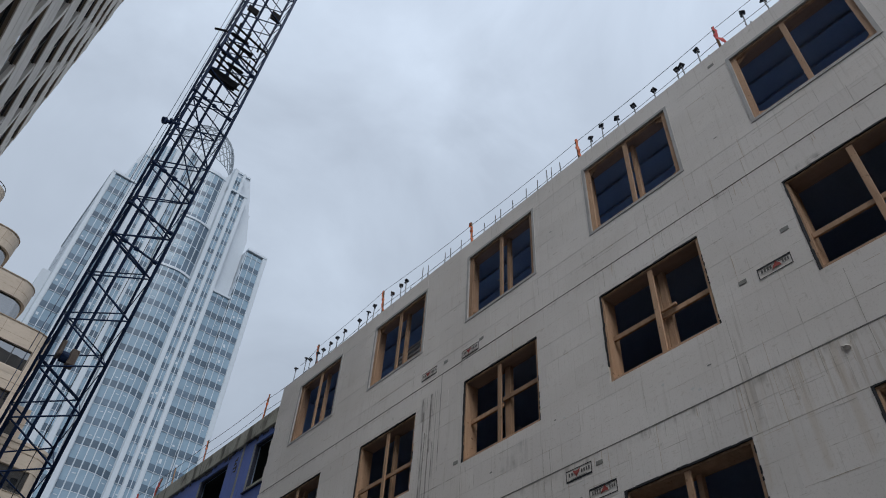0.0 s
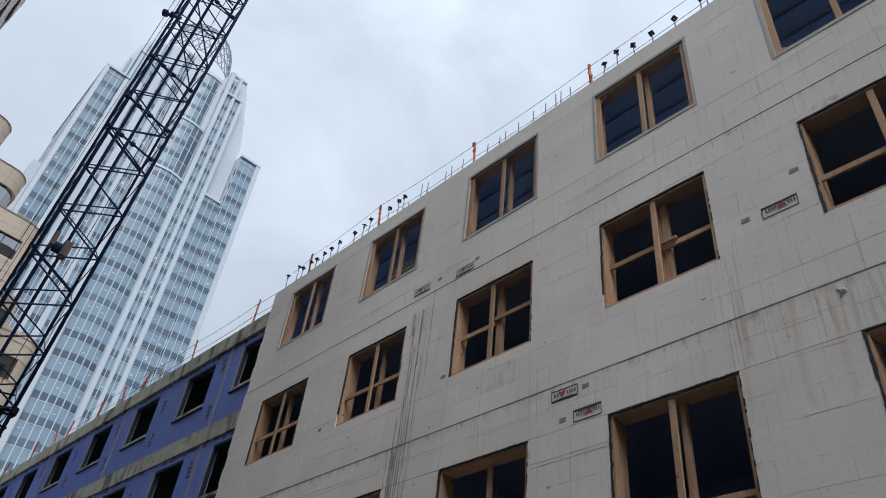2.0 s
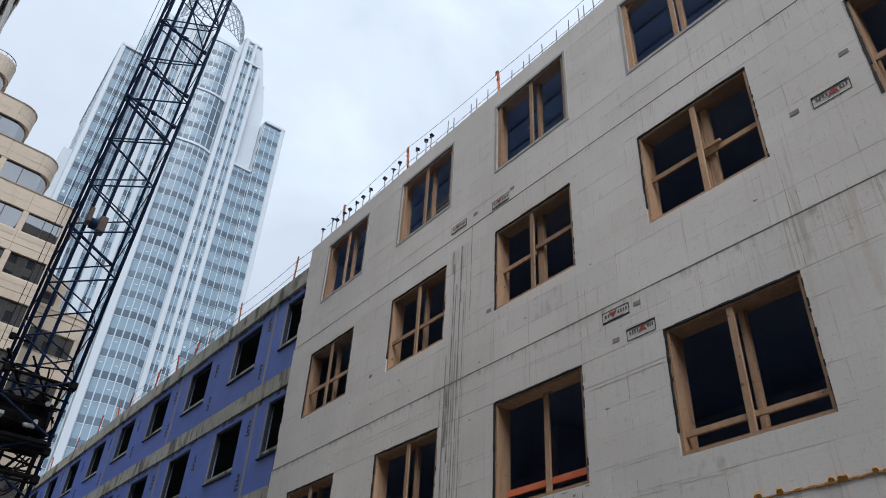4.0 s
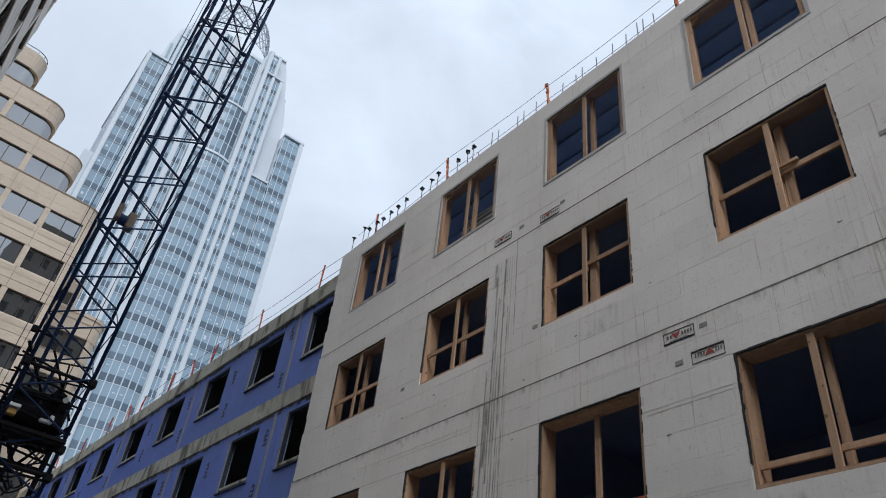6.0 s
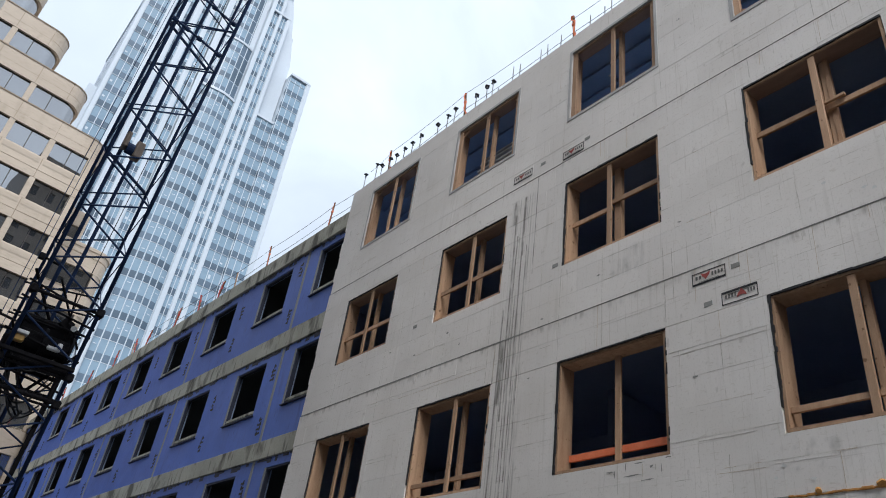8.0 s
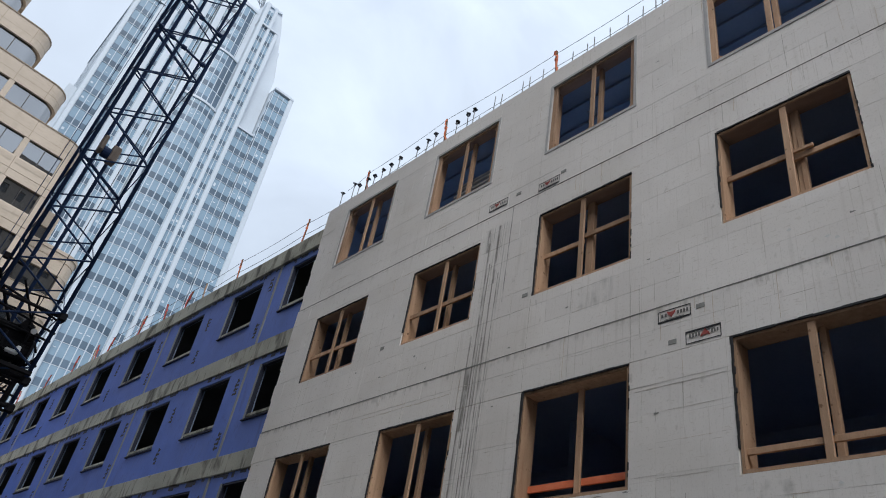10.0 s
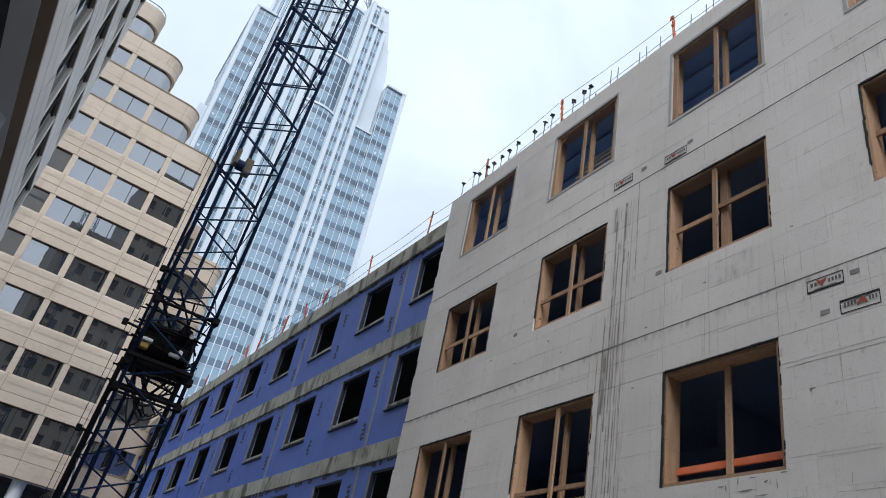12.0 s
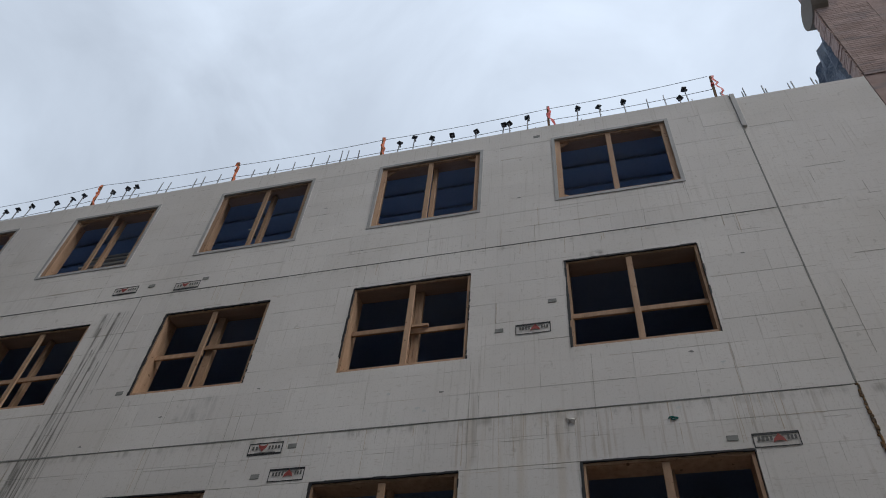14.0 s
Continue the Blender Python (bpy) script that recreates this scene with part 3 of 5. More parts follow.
        inner.box(x0, x1, low, low + e2, a, b).box(x0, x1, high - e2, high, a, b).box(x0, x1, low + e2, high - e2, b - 0.05, b).box(x0, x1, low + e2, high - e2, a, a + 0.07)
        part("frame", inner, M_LUMBER, win)
        for p, sy, q, sz in ((high - e2, -1, a + 0.07, 1), (low + e2, 1, b - 0.05, -1), (high - e2, -1, b - 0.05, -1), (low + e2, 1, a + 0.07, 1)):
            if dice.random() < 0.3 and k > 1:
                continue
            s = Shape()
            s.v = [(x, p + sy * u, q + sz * w) for x in (WX + 0.082, WX + 0.11) for u, w in ((0, 0), (0.17, 0), (0, 0.13))]
            s.f = [(0, 1, 2), (3, 5, 4), (0, 3, 4, 1), (1, 4, 5, 2), (2, 5, 3, 0)]
            part("gusset", s, M_LUMBER, win)
    else:
        # black strips round the lining: torn membrane, with the gap's shadow painted in
        side = Shape()
        z = z0 + 0.3 * (k % 2)
        while z < z1:
            n = dice.uniform(0.05, 0.22)
            side.box(WX - 0.005, WX + 0.062, y1 - dice.uniform(0.014, 0.034), y1 + dice.uniform(-0.002, 0.012), z, min(z + n, z1))
            z += n
        part("membrane_edge", side, M_BLACK, win, "ragged black edge, membrane with painted gap shadow", "stuff")
        head = Shape()
        y = y0 + 0.01
        while y < y1 - 0.03:
            n = dice.uniform(0.08, 0.3)
            head.box(WX - 0.0045, WX + 0.05, y, min(y + n, y1 - 0.026), z1 - dice.uniform(0.012, 0.026), z1 + dice.uniform(-0.002, 0.010))
            y += n
        part("membrane_edge", head, M_BLACK, win, "ragged black edge, membrane with painted gap shadow", "stuff")
        edge = Shape()
        z = z0
        while z < z1:
            n = dice.uniform(0.05, 0.3)
            if dice.random() < 0.45:
                edge.box(WX - 0.004, WX + 0.03, y0 - dice.uniform(0.0, 0.014), y0 + 0.012, z, min(z + n * 0.6, z1))
            z += n
        part("membrane_edge", edge, M_BLACK, win, "torn black membrane edge", "stuff")
    return win


for row, cols, z0, z1 in ROWS_ABC:
    for k, (y0, y1) in enumerate(cols):
        buck(row, y0, y1, z0, z1, k)

for x, z in ((7.40, 12.42), (7.46, 12.62), (7.52, 12.84), (7.60, 13.05)):
    part("stacked_board", Shape().bevel_box(x, x + 0.12, 12.1, 13.75, z, z + 0.07, 0.01), M_TRIM, building, "grey boards stacked inside the opening")


# ---- prints, plates and marks on the foam ----
def print_label(y, z, flip):
    """A printed rectangle: black border, white field, a red shield and bars for the lettering. y: its far edge, z: its top."""
    w, h, x = 0.50, 0.19, WX - 0.0065
    edge = Shape()
    edge.weld = True
    e, thick = 0.011, (0.03, 0.012) if not flip else (0.012, 0.03)
    edge.box(x, x + 0.003, y - w, y - w + e, z - h, z).box(x, x + 0.003, y - e, y, z - h, z)
    edge.box(x, x + 0.003, y - w + e, y - e, z - h, z - h + thick[0]).box(x, x + 0.003, y - w + e, y - e, z - thick[1], z)
    lab = part("printed_label", edge, M_BLACK, building, "printed label with black border and red shield")
    part("small_print", Shape().box(x, x + 0.003, y - w * 0.8, y - w * 0.2, z - h * 0.80, z - h * 0.76) if not flip else Shape().box(x, x + 0.003, y - w * 0.8, y - w * 0.2, z - h * 0.26, z - h * 0.22), M_PLATE, lab, "unreadable small print")
    c, zc = y - w * (0.56 if flip else 0.42), z - h * 0.42
    star = Shape()
    up = -1 if flip else 1
    pts = [(c + u * 0.072, zc + up * v * 0.062) for u, v in ((-1.0, 0.95), (-0.35, 0.55), (0.35, 0.55), (1.0, 0.95), (0.75, 0.1), (0.28, -0.45), (0.0, -1.0), (-0.28, -0.45), (-0.75, 0.1))][::up]
    star.quad(*[(x - 0.0032, a, b) for a, b in pts]).quad(*[(x - 0.0024, a, b) for a, b in reversed(pts)])
    for i in range(9):
        j = (i + 1) % 9
        star.quad((x - 0.0032, *pts[i]), (x - 0.0032, *pts[j]), (x - 0.0024, *pts[j]), (x - 0.0024, *pts[i]))
    part("shield", star, M_REDPRINT, lab, "red shield print")
    for lo, hi in ((y - w + 0.035, c - 0.07), (c + 0.07, y - 0.035)):
        n = max(2, int((hi - lo) / 0.038))
        for i in range(n):
            a = lo + (hi - lo) * i / n
            part("letter_bar", Shape().box(x - 0.0034, x - 0.0022, a, a + (hi - lo) / n * 0.62, zc - 0.030, zc + 0.026), M_CORE, lab)


for y, z, flip in ((7.96, 7.38, False), (7.55, 6.955, True), (4.28, 9.01, True), (11.79, 11.11, False), (10.49, 11.02, False), (1.58, 6.91, True)):
    print_label(y, z, flip)
for y, z in ((10.56, 8.57), (4.53, 8.96), (3.75, 9.43), (1.80, 6.89), (3.86, 13.85), (11.02, 11.07), (9.92, 11.06), (14.45, 8.60), (7.33, 7.31), (7.76, 6.88)):
    part("tie_plate", Shape().bevel_box(WX - 0.007, WX + 0.004, y - 0.075, y + 0.05, z - 0.05, z + 0.02, 0.002), M_PLATE, building, "small grey moulded tie plate")
scrawl = Shape()
last = None
for i in range(15):
    q = 2 * math.pi * i / 8
    p = Vector((WX - 0.006, 2.41 - 0.004 * i + 0.030 * math.cos(q), 7.21 + 0.030 * math.sin(q) * (1 - i / 18)))
    if last is not None:
        scrawl.bar(last, p, 0.008, 5)
    last = p
part("crayon_mark", scrawl, M_GREENPRINT, building, "teal crayon scribble")
part("foam_patch", Shape().bar((WX - 0.02, 3.58, 7.36), (WX + 0.02, 3.58, 7.36), 0.06, 10).bar((WX - 0.012, 3.58, 7.28), (WX + 0.02, 3.58, 7.32), 0.04, 8), M_FOAM, building, "blob of dried foam")
scuffs = ((6.94, 11.19), (12.9, 7.75), (10.78, 7.6), (8.1, 8.35), (9.6, 8.0), (5.3, 7.95), (13.3, 8.1), (15.2, 8.2), (14.3, 7.9), (4.2, 12.0), (7.9, 12.6), (1.0, 9.9), (2.0, 8.2), (9.4, 12.3), (8.0, 5.9), (11.0, 6.6))
for y, z in scuffs:
    s, n = Shape(), 7
    ring = [(WX - 0.0056, y + dice.uniform(0.3, 1) * 0.05 * math.cos(6.283 * i / n), z + dice.uniform(0.3, 1) * 0.022 * math.sin(6.283 * i / n)) for i in range(n)]
    s.quad(*ring)
    part("chip", s, M_PLATE, building, "chipped spot in the foam")
# joint lines that stand out against the courses
def clear_of_openings(y, z):
    return not any(h[0] - 0.03 < y < h[1] + 0.03 and h[2] - 0.03 < z < h[3] + 0.03 for h in HOLES)


def joint_line(shape, p, q, w, face=WX, step=0.07):
    """A thin ragged line on the wall from (y, z) to (y, z), drawn in short lengths that wander and change width."""
    d = Vector((q[0] - p[0], q[1] - p[1]))
    n = max(1, int(d.length / step))
    upright_line = abs(d.y) > abs(d.x)
    off = 0.0
    for i in range(n):
        a, b = Vector(p) + d * (i / n), Vector(p) + d * ((i + 1) / n)
        off = max(-0.006, min(0.006, off + line_dice.uniform(-0.003, 0.003)))
        h = w * line_dice.uniform(0.35, 0.75)
        if not clear_of_openings(a.x, a.y) or not clear_of_openings(b.x, b.y):
            continue
        if upright_line:
            shape.box(face - 0.0022, face + 0.002, a.x + off - h, a.x + off + h, min(a.y, b.y), max(a.y, b.y) + 0.004)
        else:
            shape.box(face - 0.0022, face + 0.002, min(a.x, b.x), max(a.x, b.x) + 0.004, a.y + off - h, a.y + off + h)


line_dice = random.Random(11)
# butt joints that have opened
OPEN_ENDS = ((12.09, 10.8, 11.6), (9.51, 10.32, 11.64), (8.33, 11.19, 11.67), (5.76, 10.88, 11.63), (5.73, 10.35, 10.79), (5.55, 10.40, 10.78), (4.95, 11.05, 11.62), (4.51, 10.80, 11.23), (3.89, 11.18, 11.64), (4.28, 10.38, 10.73), (6.8, 10.38, 10.79), (2.61, 11.26, 11.64), (2.21, 10.83, 11.25),
             (1.49, 11.14, 11.73), (0.94, 10.39, 11.23), (3.27, 7.05, 8.34), (2.0, 7.5, 7.92), (1.53, 7.02, 8.28), (1.09, 7.51, 7.77), (4.91, 6.75, 8.49), (4.78, 7.49, 7.82), (4.51, 6.68, 7.9), (3.9, 7.08, 7.46), (3.78, 7.03, 7.45), (2.86, 7.17, 7.42))
MORE_ENDS = ((15.4, 6.66, 8.4), (13.36, 6.77, 7.88), (12.07, 6.77, 8.01), (17.3, 7.53, 8.26), (11.88, 6.7, 7.37), (9.53, 6.78, 8.38), (10.4, 6.76, 8.5), (8.41, 6.65, 8.02), (8.27, 7.08, 7.95), (7.62, 5.89, 6.26), (7.63, 4.65, 4.84), (6.39, 4.31, 4.68), (5.12, 7.08, 7.24), (8.84, 4.75, 4.98), (8.64, 4.81, 4.95))
for y, z0, z1 in OPEN_ENDS + MORE_ENDS:
    line = Shape()
    joint_line(line, (y, z1), (y + line_dice.uniform(-0.01, 0.01), z0), line_dice.uniform(0.003, 0.0055))
    part("open_joint", line, M_CRACK if line_dice.random() < 0.75 else M_RUSTLINE, building, "thin dark open joint between foam blocks")
# bed joints that have opened or hold rusty dirt
for y0, y1, z in ((13.36, 12.2, 11.2), (15.4, 14.64, 10.40), (17.4, 16.6, 11.22), (17.2, 16.2, 10.92), (14.6, 12.1, 7.05), (14.0, 13.34, 7.9), (8.4, 6.96, 6.26), (9.5, 8.4, 7.09), (8.0, 7.26, 5.06), (7.8, 7.2, 4.64), (7.1, 6.4, 4.65), (5.12, 4.76, 7.09), (4.86, 4.51, 6.68), (4.51, 3.93, 7.09), (4.3, 3.7, 6.67), (0.92, 0.63, 10.4), (0.92, 0.61, 7.9), (0.77, 0.54, 7.06), (7.56, 7.0, 6.98)):
    line = Shape()
    joint_line(line, (y0, z), (y1, z), line_dice.uniform(0.003, 0.005))
    part("open_joint", line, M_RUSTLINE if line_dice.random() < 0.4 else M_FAINT, building, "brown-stained joint line between foam blocks")
# the stretch past the expansion joint, whose face lies a little deeper
far_lines = Shape()
for y, z0, z1 in ((-0.36, 11.27, 11.6), (-0.99, 10.85, 11.17), (-0.97, 10.19, 10.44), (-0.08, 7.92, 9.18)):
    joint_line(far_lines, (y, z1), (y, z0), 0.007, WX + 0.03)
for y0, y1, z in ((-0.31, -0.92, 11.7), (-0.97, -1.15, 10.86), (0.25, -0.64, 10.82), (0.25, -0.07, 8.36), (0.25, -1.9, 7.52), (0.2, -0.5, 13.05), (-0.4, -1.5, 9.65), (-0.2, -1.2, 6.7)):
    joint_line(far_lines, (y0, z), (y1, z), 0.005, WX + 0.03)
part("joint_dirt", far_lines, M_CRACK, building, "thin dark joint lines", "stuff")
# the rest of the joints show faintly and in pieces
faint, brown = Shape(), Shape()
for y, lo, hi in block_ends:
    if line_dice.random() < (0.16 if lo > 11.6 else 0.34):
        f = line_dice.uniform(0.0, 0.5)
        joint_line(faint if line_dice.random() < 0.75 else brown, (y, hi), (y, lo + (hi - lo) * f), line_dice.uniform(0.003, 0.006))
    for k in range(5):
        if line_dice.random() < (0.08 if lo > 11.6 else 0.2):
            u = y - 0.2032 * (k + 1)
            joint_line(faint, (u, hi), (u, hi - (hi - lo) * line_dice.uniform(0.15, 0.9)), 0.003)
for a, b, z in block_beds:
    y = a
    while y < b:
        n = line_dice.uniform(0.08, 0.45)
        if line_dice.random() < (0.05 if z > 11.6 else 0.13):
            joint_line(brown if line_dice.random() < 0.35 else faint, (y, z), (min(y + n, b), z), line_dice.uniform(0.002, 0.005))
        y += n
part("joint_dirt", faint, M_FAINT, building, "faint grey joint lines between foam blocks", "stuff")
part("joint_dirt", brown, M_RUSTLINE, building, "brown dirt in the joints between foam blocks", "stuff")
# brown drips that hang from the slab joints
drip_dice = random.Random(23)
drips, pale_drips = Shape(), Shape()
for z, n, longest in ((7.45, 46, 0.75), (10.77, 26, 0.45), (4.26, 16, 0.5)):
    y = 1.0
    for i in range(n):
        y += drip_dice.choice((0.04, 0.07, 0.12, 0.5, 0.9)) * drip_dice.uniform(0.6, 1.3)
        if y < 10.8:
            joint_line(drips if drip_dice.random() < 0.5 else pale_drips, (y, z), (y + drip_dice.uniform(-0.012, 0.012), z - longest * drip_dice.uniform(0.15, 1.0)), drip_dice.uniform(0.003, 0.007))
part("drip_stain", drips, M_RUSTLINE, building, "brown drips below the slab joints", "stuff")
part("drip_stain", pale_drips, M_FAINT, building, "faint grey drips below the slab joints", "stuff")
# lighter gouges where the foam is torn
for y, z in ((5.52, 7.66), (5.62, 7.72), (6.05, 8.0), (2.3, 7.36), (7.0, 4.62), (7.1, 4.5), (6.7, 4.45), (5.9, 4.75), (1.66, 7.98), (7.9, 8.3)):
    ring = [(WX - 0.0058, y + line_dice.uniform(0.4, 1) * 0.045 * math.cos(6.283 * i / 8), z + line_dice.uniform(0.3, 1) * 0.028 * math.sin(6.283 * i / 8)) for i in range(8)]
    gouge = part("chip", Shape().quad(*ring), M_WHITEPRINT, building, "pale gouge torn into the foam")

# sealant left in the slab joints
for z, a, b, h in ((10.79, 0.35, 18.55, 0.0045), (7.47, 0.35, 11.0, 0.015), (7.47, 11.0, 18.55, 0.024), (4.29, 5.4, 18.55, 0.014)):
    bead = Shape()
    y = a
    while y < b:
        n = min(dice.uniform(0.25, 0.9), b - y + 0.01)
        d = h * dice.uniform(0.55, 1.2)
        bead.box(WX - 0.006, WX + 0.01, y, y + n, z - d * 0.6, z + d * 0.4)
        y += n
    part("joint_sealant", bead, M_PLATE, building, "dirty grey slab joint line")

# torn foam below the opening with the orange rail
for y, z, w, h in ((9.0, 4.78, 0.30, 0.016), (8.7, 4.86, 0.07, 0.035), (9.35, 4.87, 0.10, 0.022), (9.1, 4.90, 0.02, 0.08), (8.78, 4.70, 0.22, 0.014), (9.28, 4.83, 0.016, 0.09), (8.55, 4.80, 0.014, 0.10), (8.9, 4.93, 0.12, 0.012), (8.45, 4.94, 0.09, 0.016)):
    ring = [(WX - 0.0056, y + dice.uniform(0.2, 0.8) * w * math.cos(6.283 * i / 9), z + dice.uniform(0.2, 0.9) * h * math.sin(6.283 * i / 9)) for i in range(9)]
    part("chip", Shape().quad(*ring), M_PLATE, building, "torn edge in the foam")

# the expansion joint, its sealant and the rusty runs
part("joint_strip", Shape().bevel_box(WX - 0.02, WX + 0.03, JOINT - 0.09, JOINT - 0.005, 13.05, TOP - 0.02, 0.006), M_TRIM, building, "grey edge strip of the wall joint")
part("joint_strip", Shape().bevel_box(WX - 0.004, WX + 0.03, JOINT - 0.022, JOINT + 0.004, 7.5, 13.05, 0.004), M_PLATE, building, "dirty grey sealant in the wall joint")
part("joint_strip", Shape().bevel_box(WX - 0.002, WX + 0.03, JOINT - 0.03, JOINT + 0.002, 2.9, 7.47, 0.004), M_CORE, building, "dark gap of the wall joint")
rust = Shape()
z = 3.0
while z < 7.45:
    h = dice.uniform(0.03, 0.08)
    a, o = dice.uniform(0.006, 0.022), dice.uniform(-0.012, 0.012)
    rust.bevel_box(WX - dice.uniform(0.006, 0.016), WX + 0.03, JOINT - 0.016 + o - a, JOINT - 0.012 + o + a, z, z + h * dice.uniform(0.75, 1.15), 0.005)
    z += h
rust.weld = True
part("joint_sealant", rust, M_RUST, building, "rust-stained sealant in the wall joint")
bead = Shape()
y = JOINT
while y < 6.95:
    n, a = dice.uniform(0.03, 0.11), dice.uniform(0.006, 0.017)
    o = dice.uniform(-0.006, 0.006)
    bead.bevel_box(WX - dice.uniform(0.008, 0.02), WX + 0.02, y, y + n + 0.008, 4.285 + o - a, 4.285 + o + a, 0.004)
    if dice.random() < 0.12:
        bead.bar((WX - 0.03, y, 4.30), (WX + 0.01, y + 0.02, 4.33), dice.uniform(0.02, 0.045), 8)
    y += n
part("joint_sealant", bead, M_BEAD, building, "orange-brown foam bead squeezed out of the slab joint")

# ---- along the top of that wall ----
def stub(y, z1, lean, capped, x=7.06):
    top = Vector((x, y + lean, z1))
    s = Shape().bar((x, y, TOP - 0.25), top, 0.012, 6)
    for i in range(4):
        zc = TOP + 0.05 + i * 0.12
        if zc < z1 - 0.05:
            f = (zc - TOP) / (z1 - TOP)
            s.bar((x, y + lean * f, zc), (x, y + lean * f, zc + 0.02), 0.015, 6)
    if not capped:
        return solid("rebar_stub", s, M_REBAR, "grey ribbed rebar stub standing out of the wall top", "rebar", group="rebar along the wall top")
    ob = thing("capped_rebar", "grey rebar with a black mushroom safety cap", "rebar", "capped rebar along the wall top")
    part("bar", s, M_REBAR, ob)
    m = Matrix.Translation(top) @ Euler((dice.uniform(-0.5, 0.5), dice.uniform(-0.3, 0.3), dice.uniform(0, 1.5))).to_matrix().to_4x4()
    cap = Shape().bevel_box(-0.053, 0.053, -0.053, 0.053, 0.0, 0.036, 0.009, m).bar(m @ Vector((0, 0, -0.08)), m @ Vector((0, 0, 0.0)), 0.024, 8)
    part("cap", cap, M_CAP, ob, "black plastic mushroom cap")
    return ob


for y, z in ((17.6, 14.72), (17.2, 14.74), (16.9, 14.7), (16.58, 14.73), (16.16, 14.73), (15.85, 14.78), (15.08, 14.72), (14.75, 14.77), (14.45, 14.83), (13.64, 14.76), (13.22, 14.80), (13.05, 14.82),
             (6.77, 14.68), (6.41, 14.80), (6.00, 14.66), (5.56, 14.64), (5.09, 14.62), (4.55, 14.69), (4.38, 14.70), (4.04, 14.80), (3.07, 14.82), (2.58, 14.73), (2.11, 14.77), (1.12, 14.53), (0.95, 14.83)):
    stub(y, z, dice.uniform(-0.05, 0.05), True)
    if dice.random() < 0.75:
        stub(y + dice.uniform(-0.16, -0.05), z - dice.uniform(0.2, 0.3), 0.0, False, 7.16)
for y, z in ((12.36, 14.82), (12.14, 14.74), (11.47, 14.71), (11.25, 14.73), (10.87, 14.71), (10.06, 14.66), (9.66, 14.62), (9.49, 14.7), (9.07, 14.68), (8.66, 14.72), (8.32, 14.70), (8.0, 14.8), (7.88, 14.76), (7.6, 14.7),
             (1.69, 14.72), (1.36, 14.75), (0.36, 14.5)):
    stub(y, z, dice.uniform(-0.03, 0.03), False)
    stub(y - 0.12, z - dice.uniform(0.2, 0.32), 0.0, False, 7.16)
for y, z in ((-0.05, 14.58), (-0.01, 14.45), (-0.38, 14.55), (-0.42, 14.42), (-0.82, 14.47), (-0.89, 14.52), (-1.23, 14.52), (-1.29, 14.42)):
    stub(y, z, 0.0, False, 7.1)
# the last bars by the far corner
for y, z in ((18.5, 14.9), (17.94, 14.98)):
    stub(y, z, 0.03, True, 7.1)


def flag_post(y, z1, base, x, lean, material_flag, wide=1.0):
    """A thin stake with a knotted strip of flagging tape, as it hangs."""
    ob = thing("flagged_stake", "thin wooden guard stake tied with bright orange-red flagging tape", "stake", "flagged stakes along the roof edges", at=(x, y, base))
    h = z1 - base
    part("stake", Shape().bevel_box(-0.02, 0.02, -0.022, 0.022, -0.05, h, 0.004, Matrix.Rotation(lean, 4, "X")), M_LUMBER_OLD, ob)
    tape = Shape()
    r = Matrix.Rotation(lean, 4, "X")
    z, wob = h - 0.05, 0.0
    pts = []
    while z > h * 0.12:
        pts.append((r @ Vector((-0.035 + dice.uniform(-0.015, 0.015), dice.uniform(-0.05, 0.03) + wob, z)), dice.uniform(0.014, 0.034) * wide))
        wob -= dice.uniform(-0.01, 0.03)
        z -= 0.09
    for (p, a), (q, b) in zip(pts, pts[1:]):
        tape.quad(p + Vector((0, -a, 0)), p + Vector((-0.012, a, 0.0)), q + Vector((-0.012, b, 0.0)), q + Vector((0, -b, 0)))
    tape.weld = True
    part("tape", tape, material_flag, ob, "hanging orange-red flagging tape")
    part("knot", Shape().bevel_box(-0.04, 0.03, -0.034, 0.034, h * 0.66, h * 0.73, 0.012, r), material_flag, ob)
    return ob


for y, z, lean in ((17.3, 15.2, -0.08), (14.08, 15.27, -0.10), (10.53, 15.16, -0.06), (7.11, 15.12, -0.05), (3.62, 15.2, 0.0), (0.46, 15.25, 0.05)):
    flag_post(y, z, TOP, 7.12, lean, M_ORANGE if y > 5 else M_RED)
CABLE_Y = (18.3, 17.3, 14.08, 10.53, 7.11, 3.62, 0.46)
for heights in ((14.90, 15.08, 15.22, 15.04, 15.02, 15.09, 15.24), (14.42, 14.46, 14.64, 14.58, 14.54, 14.65, 14.73)):
    line = Shape()
    line.weld = True
    for (a, za), (b, zb) in zip(zip(CABLE_Y, heights), list(zip(CABLE_Y, heights))[1:]):
        last = None
        for i in range(9):
            f = i / 8
            p = Vector((7.105, a + (b - a) * f, za + (zb - za) * f - 0.2 * f * (1 - f)))
            if last is not None:
                line.bar(last, p, 0.0055, 5, cap=False)
            last = p
    solid("guard_cable", line, M_CABLE, "thin grey steel guard cable strung between roof stakes", "cable", group="guard cables")

# ---- the blue-sheathed building beyond ----
blue = thing("sheathed_building_under_construction", "unfinished concrete building in blue sheathing with dark window holes", "building", at=(7.8, 22.0, 0), rz=1.25)
BL_END, BL_FAR = -3.3, 46.0                # along the facade, from its origin
B_WIN = [(-2.5, -0.28), *[(1.47 + 4.02 * k, 3.40 + 4.02 * k) for k in range(11)]]
B_ROWS = ((12.25, 13.95), (8.73, 10.48), (5.2, 6.95), (1.7, 3.45))
B_SLABS = ((14.2, 14.8), (10.72, 11.3), (7.22, 7.75), (3.7, 4.25), (0.0, 0.25))
bh = [(a, b, c, d) for a, b in B_WIN for c, d in B_ROWS]
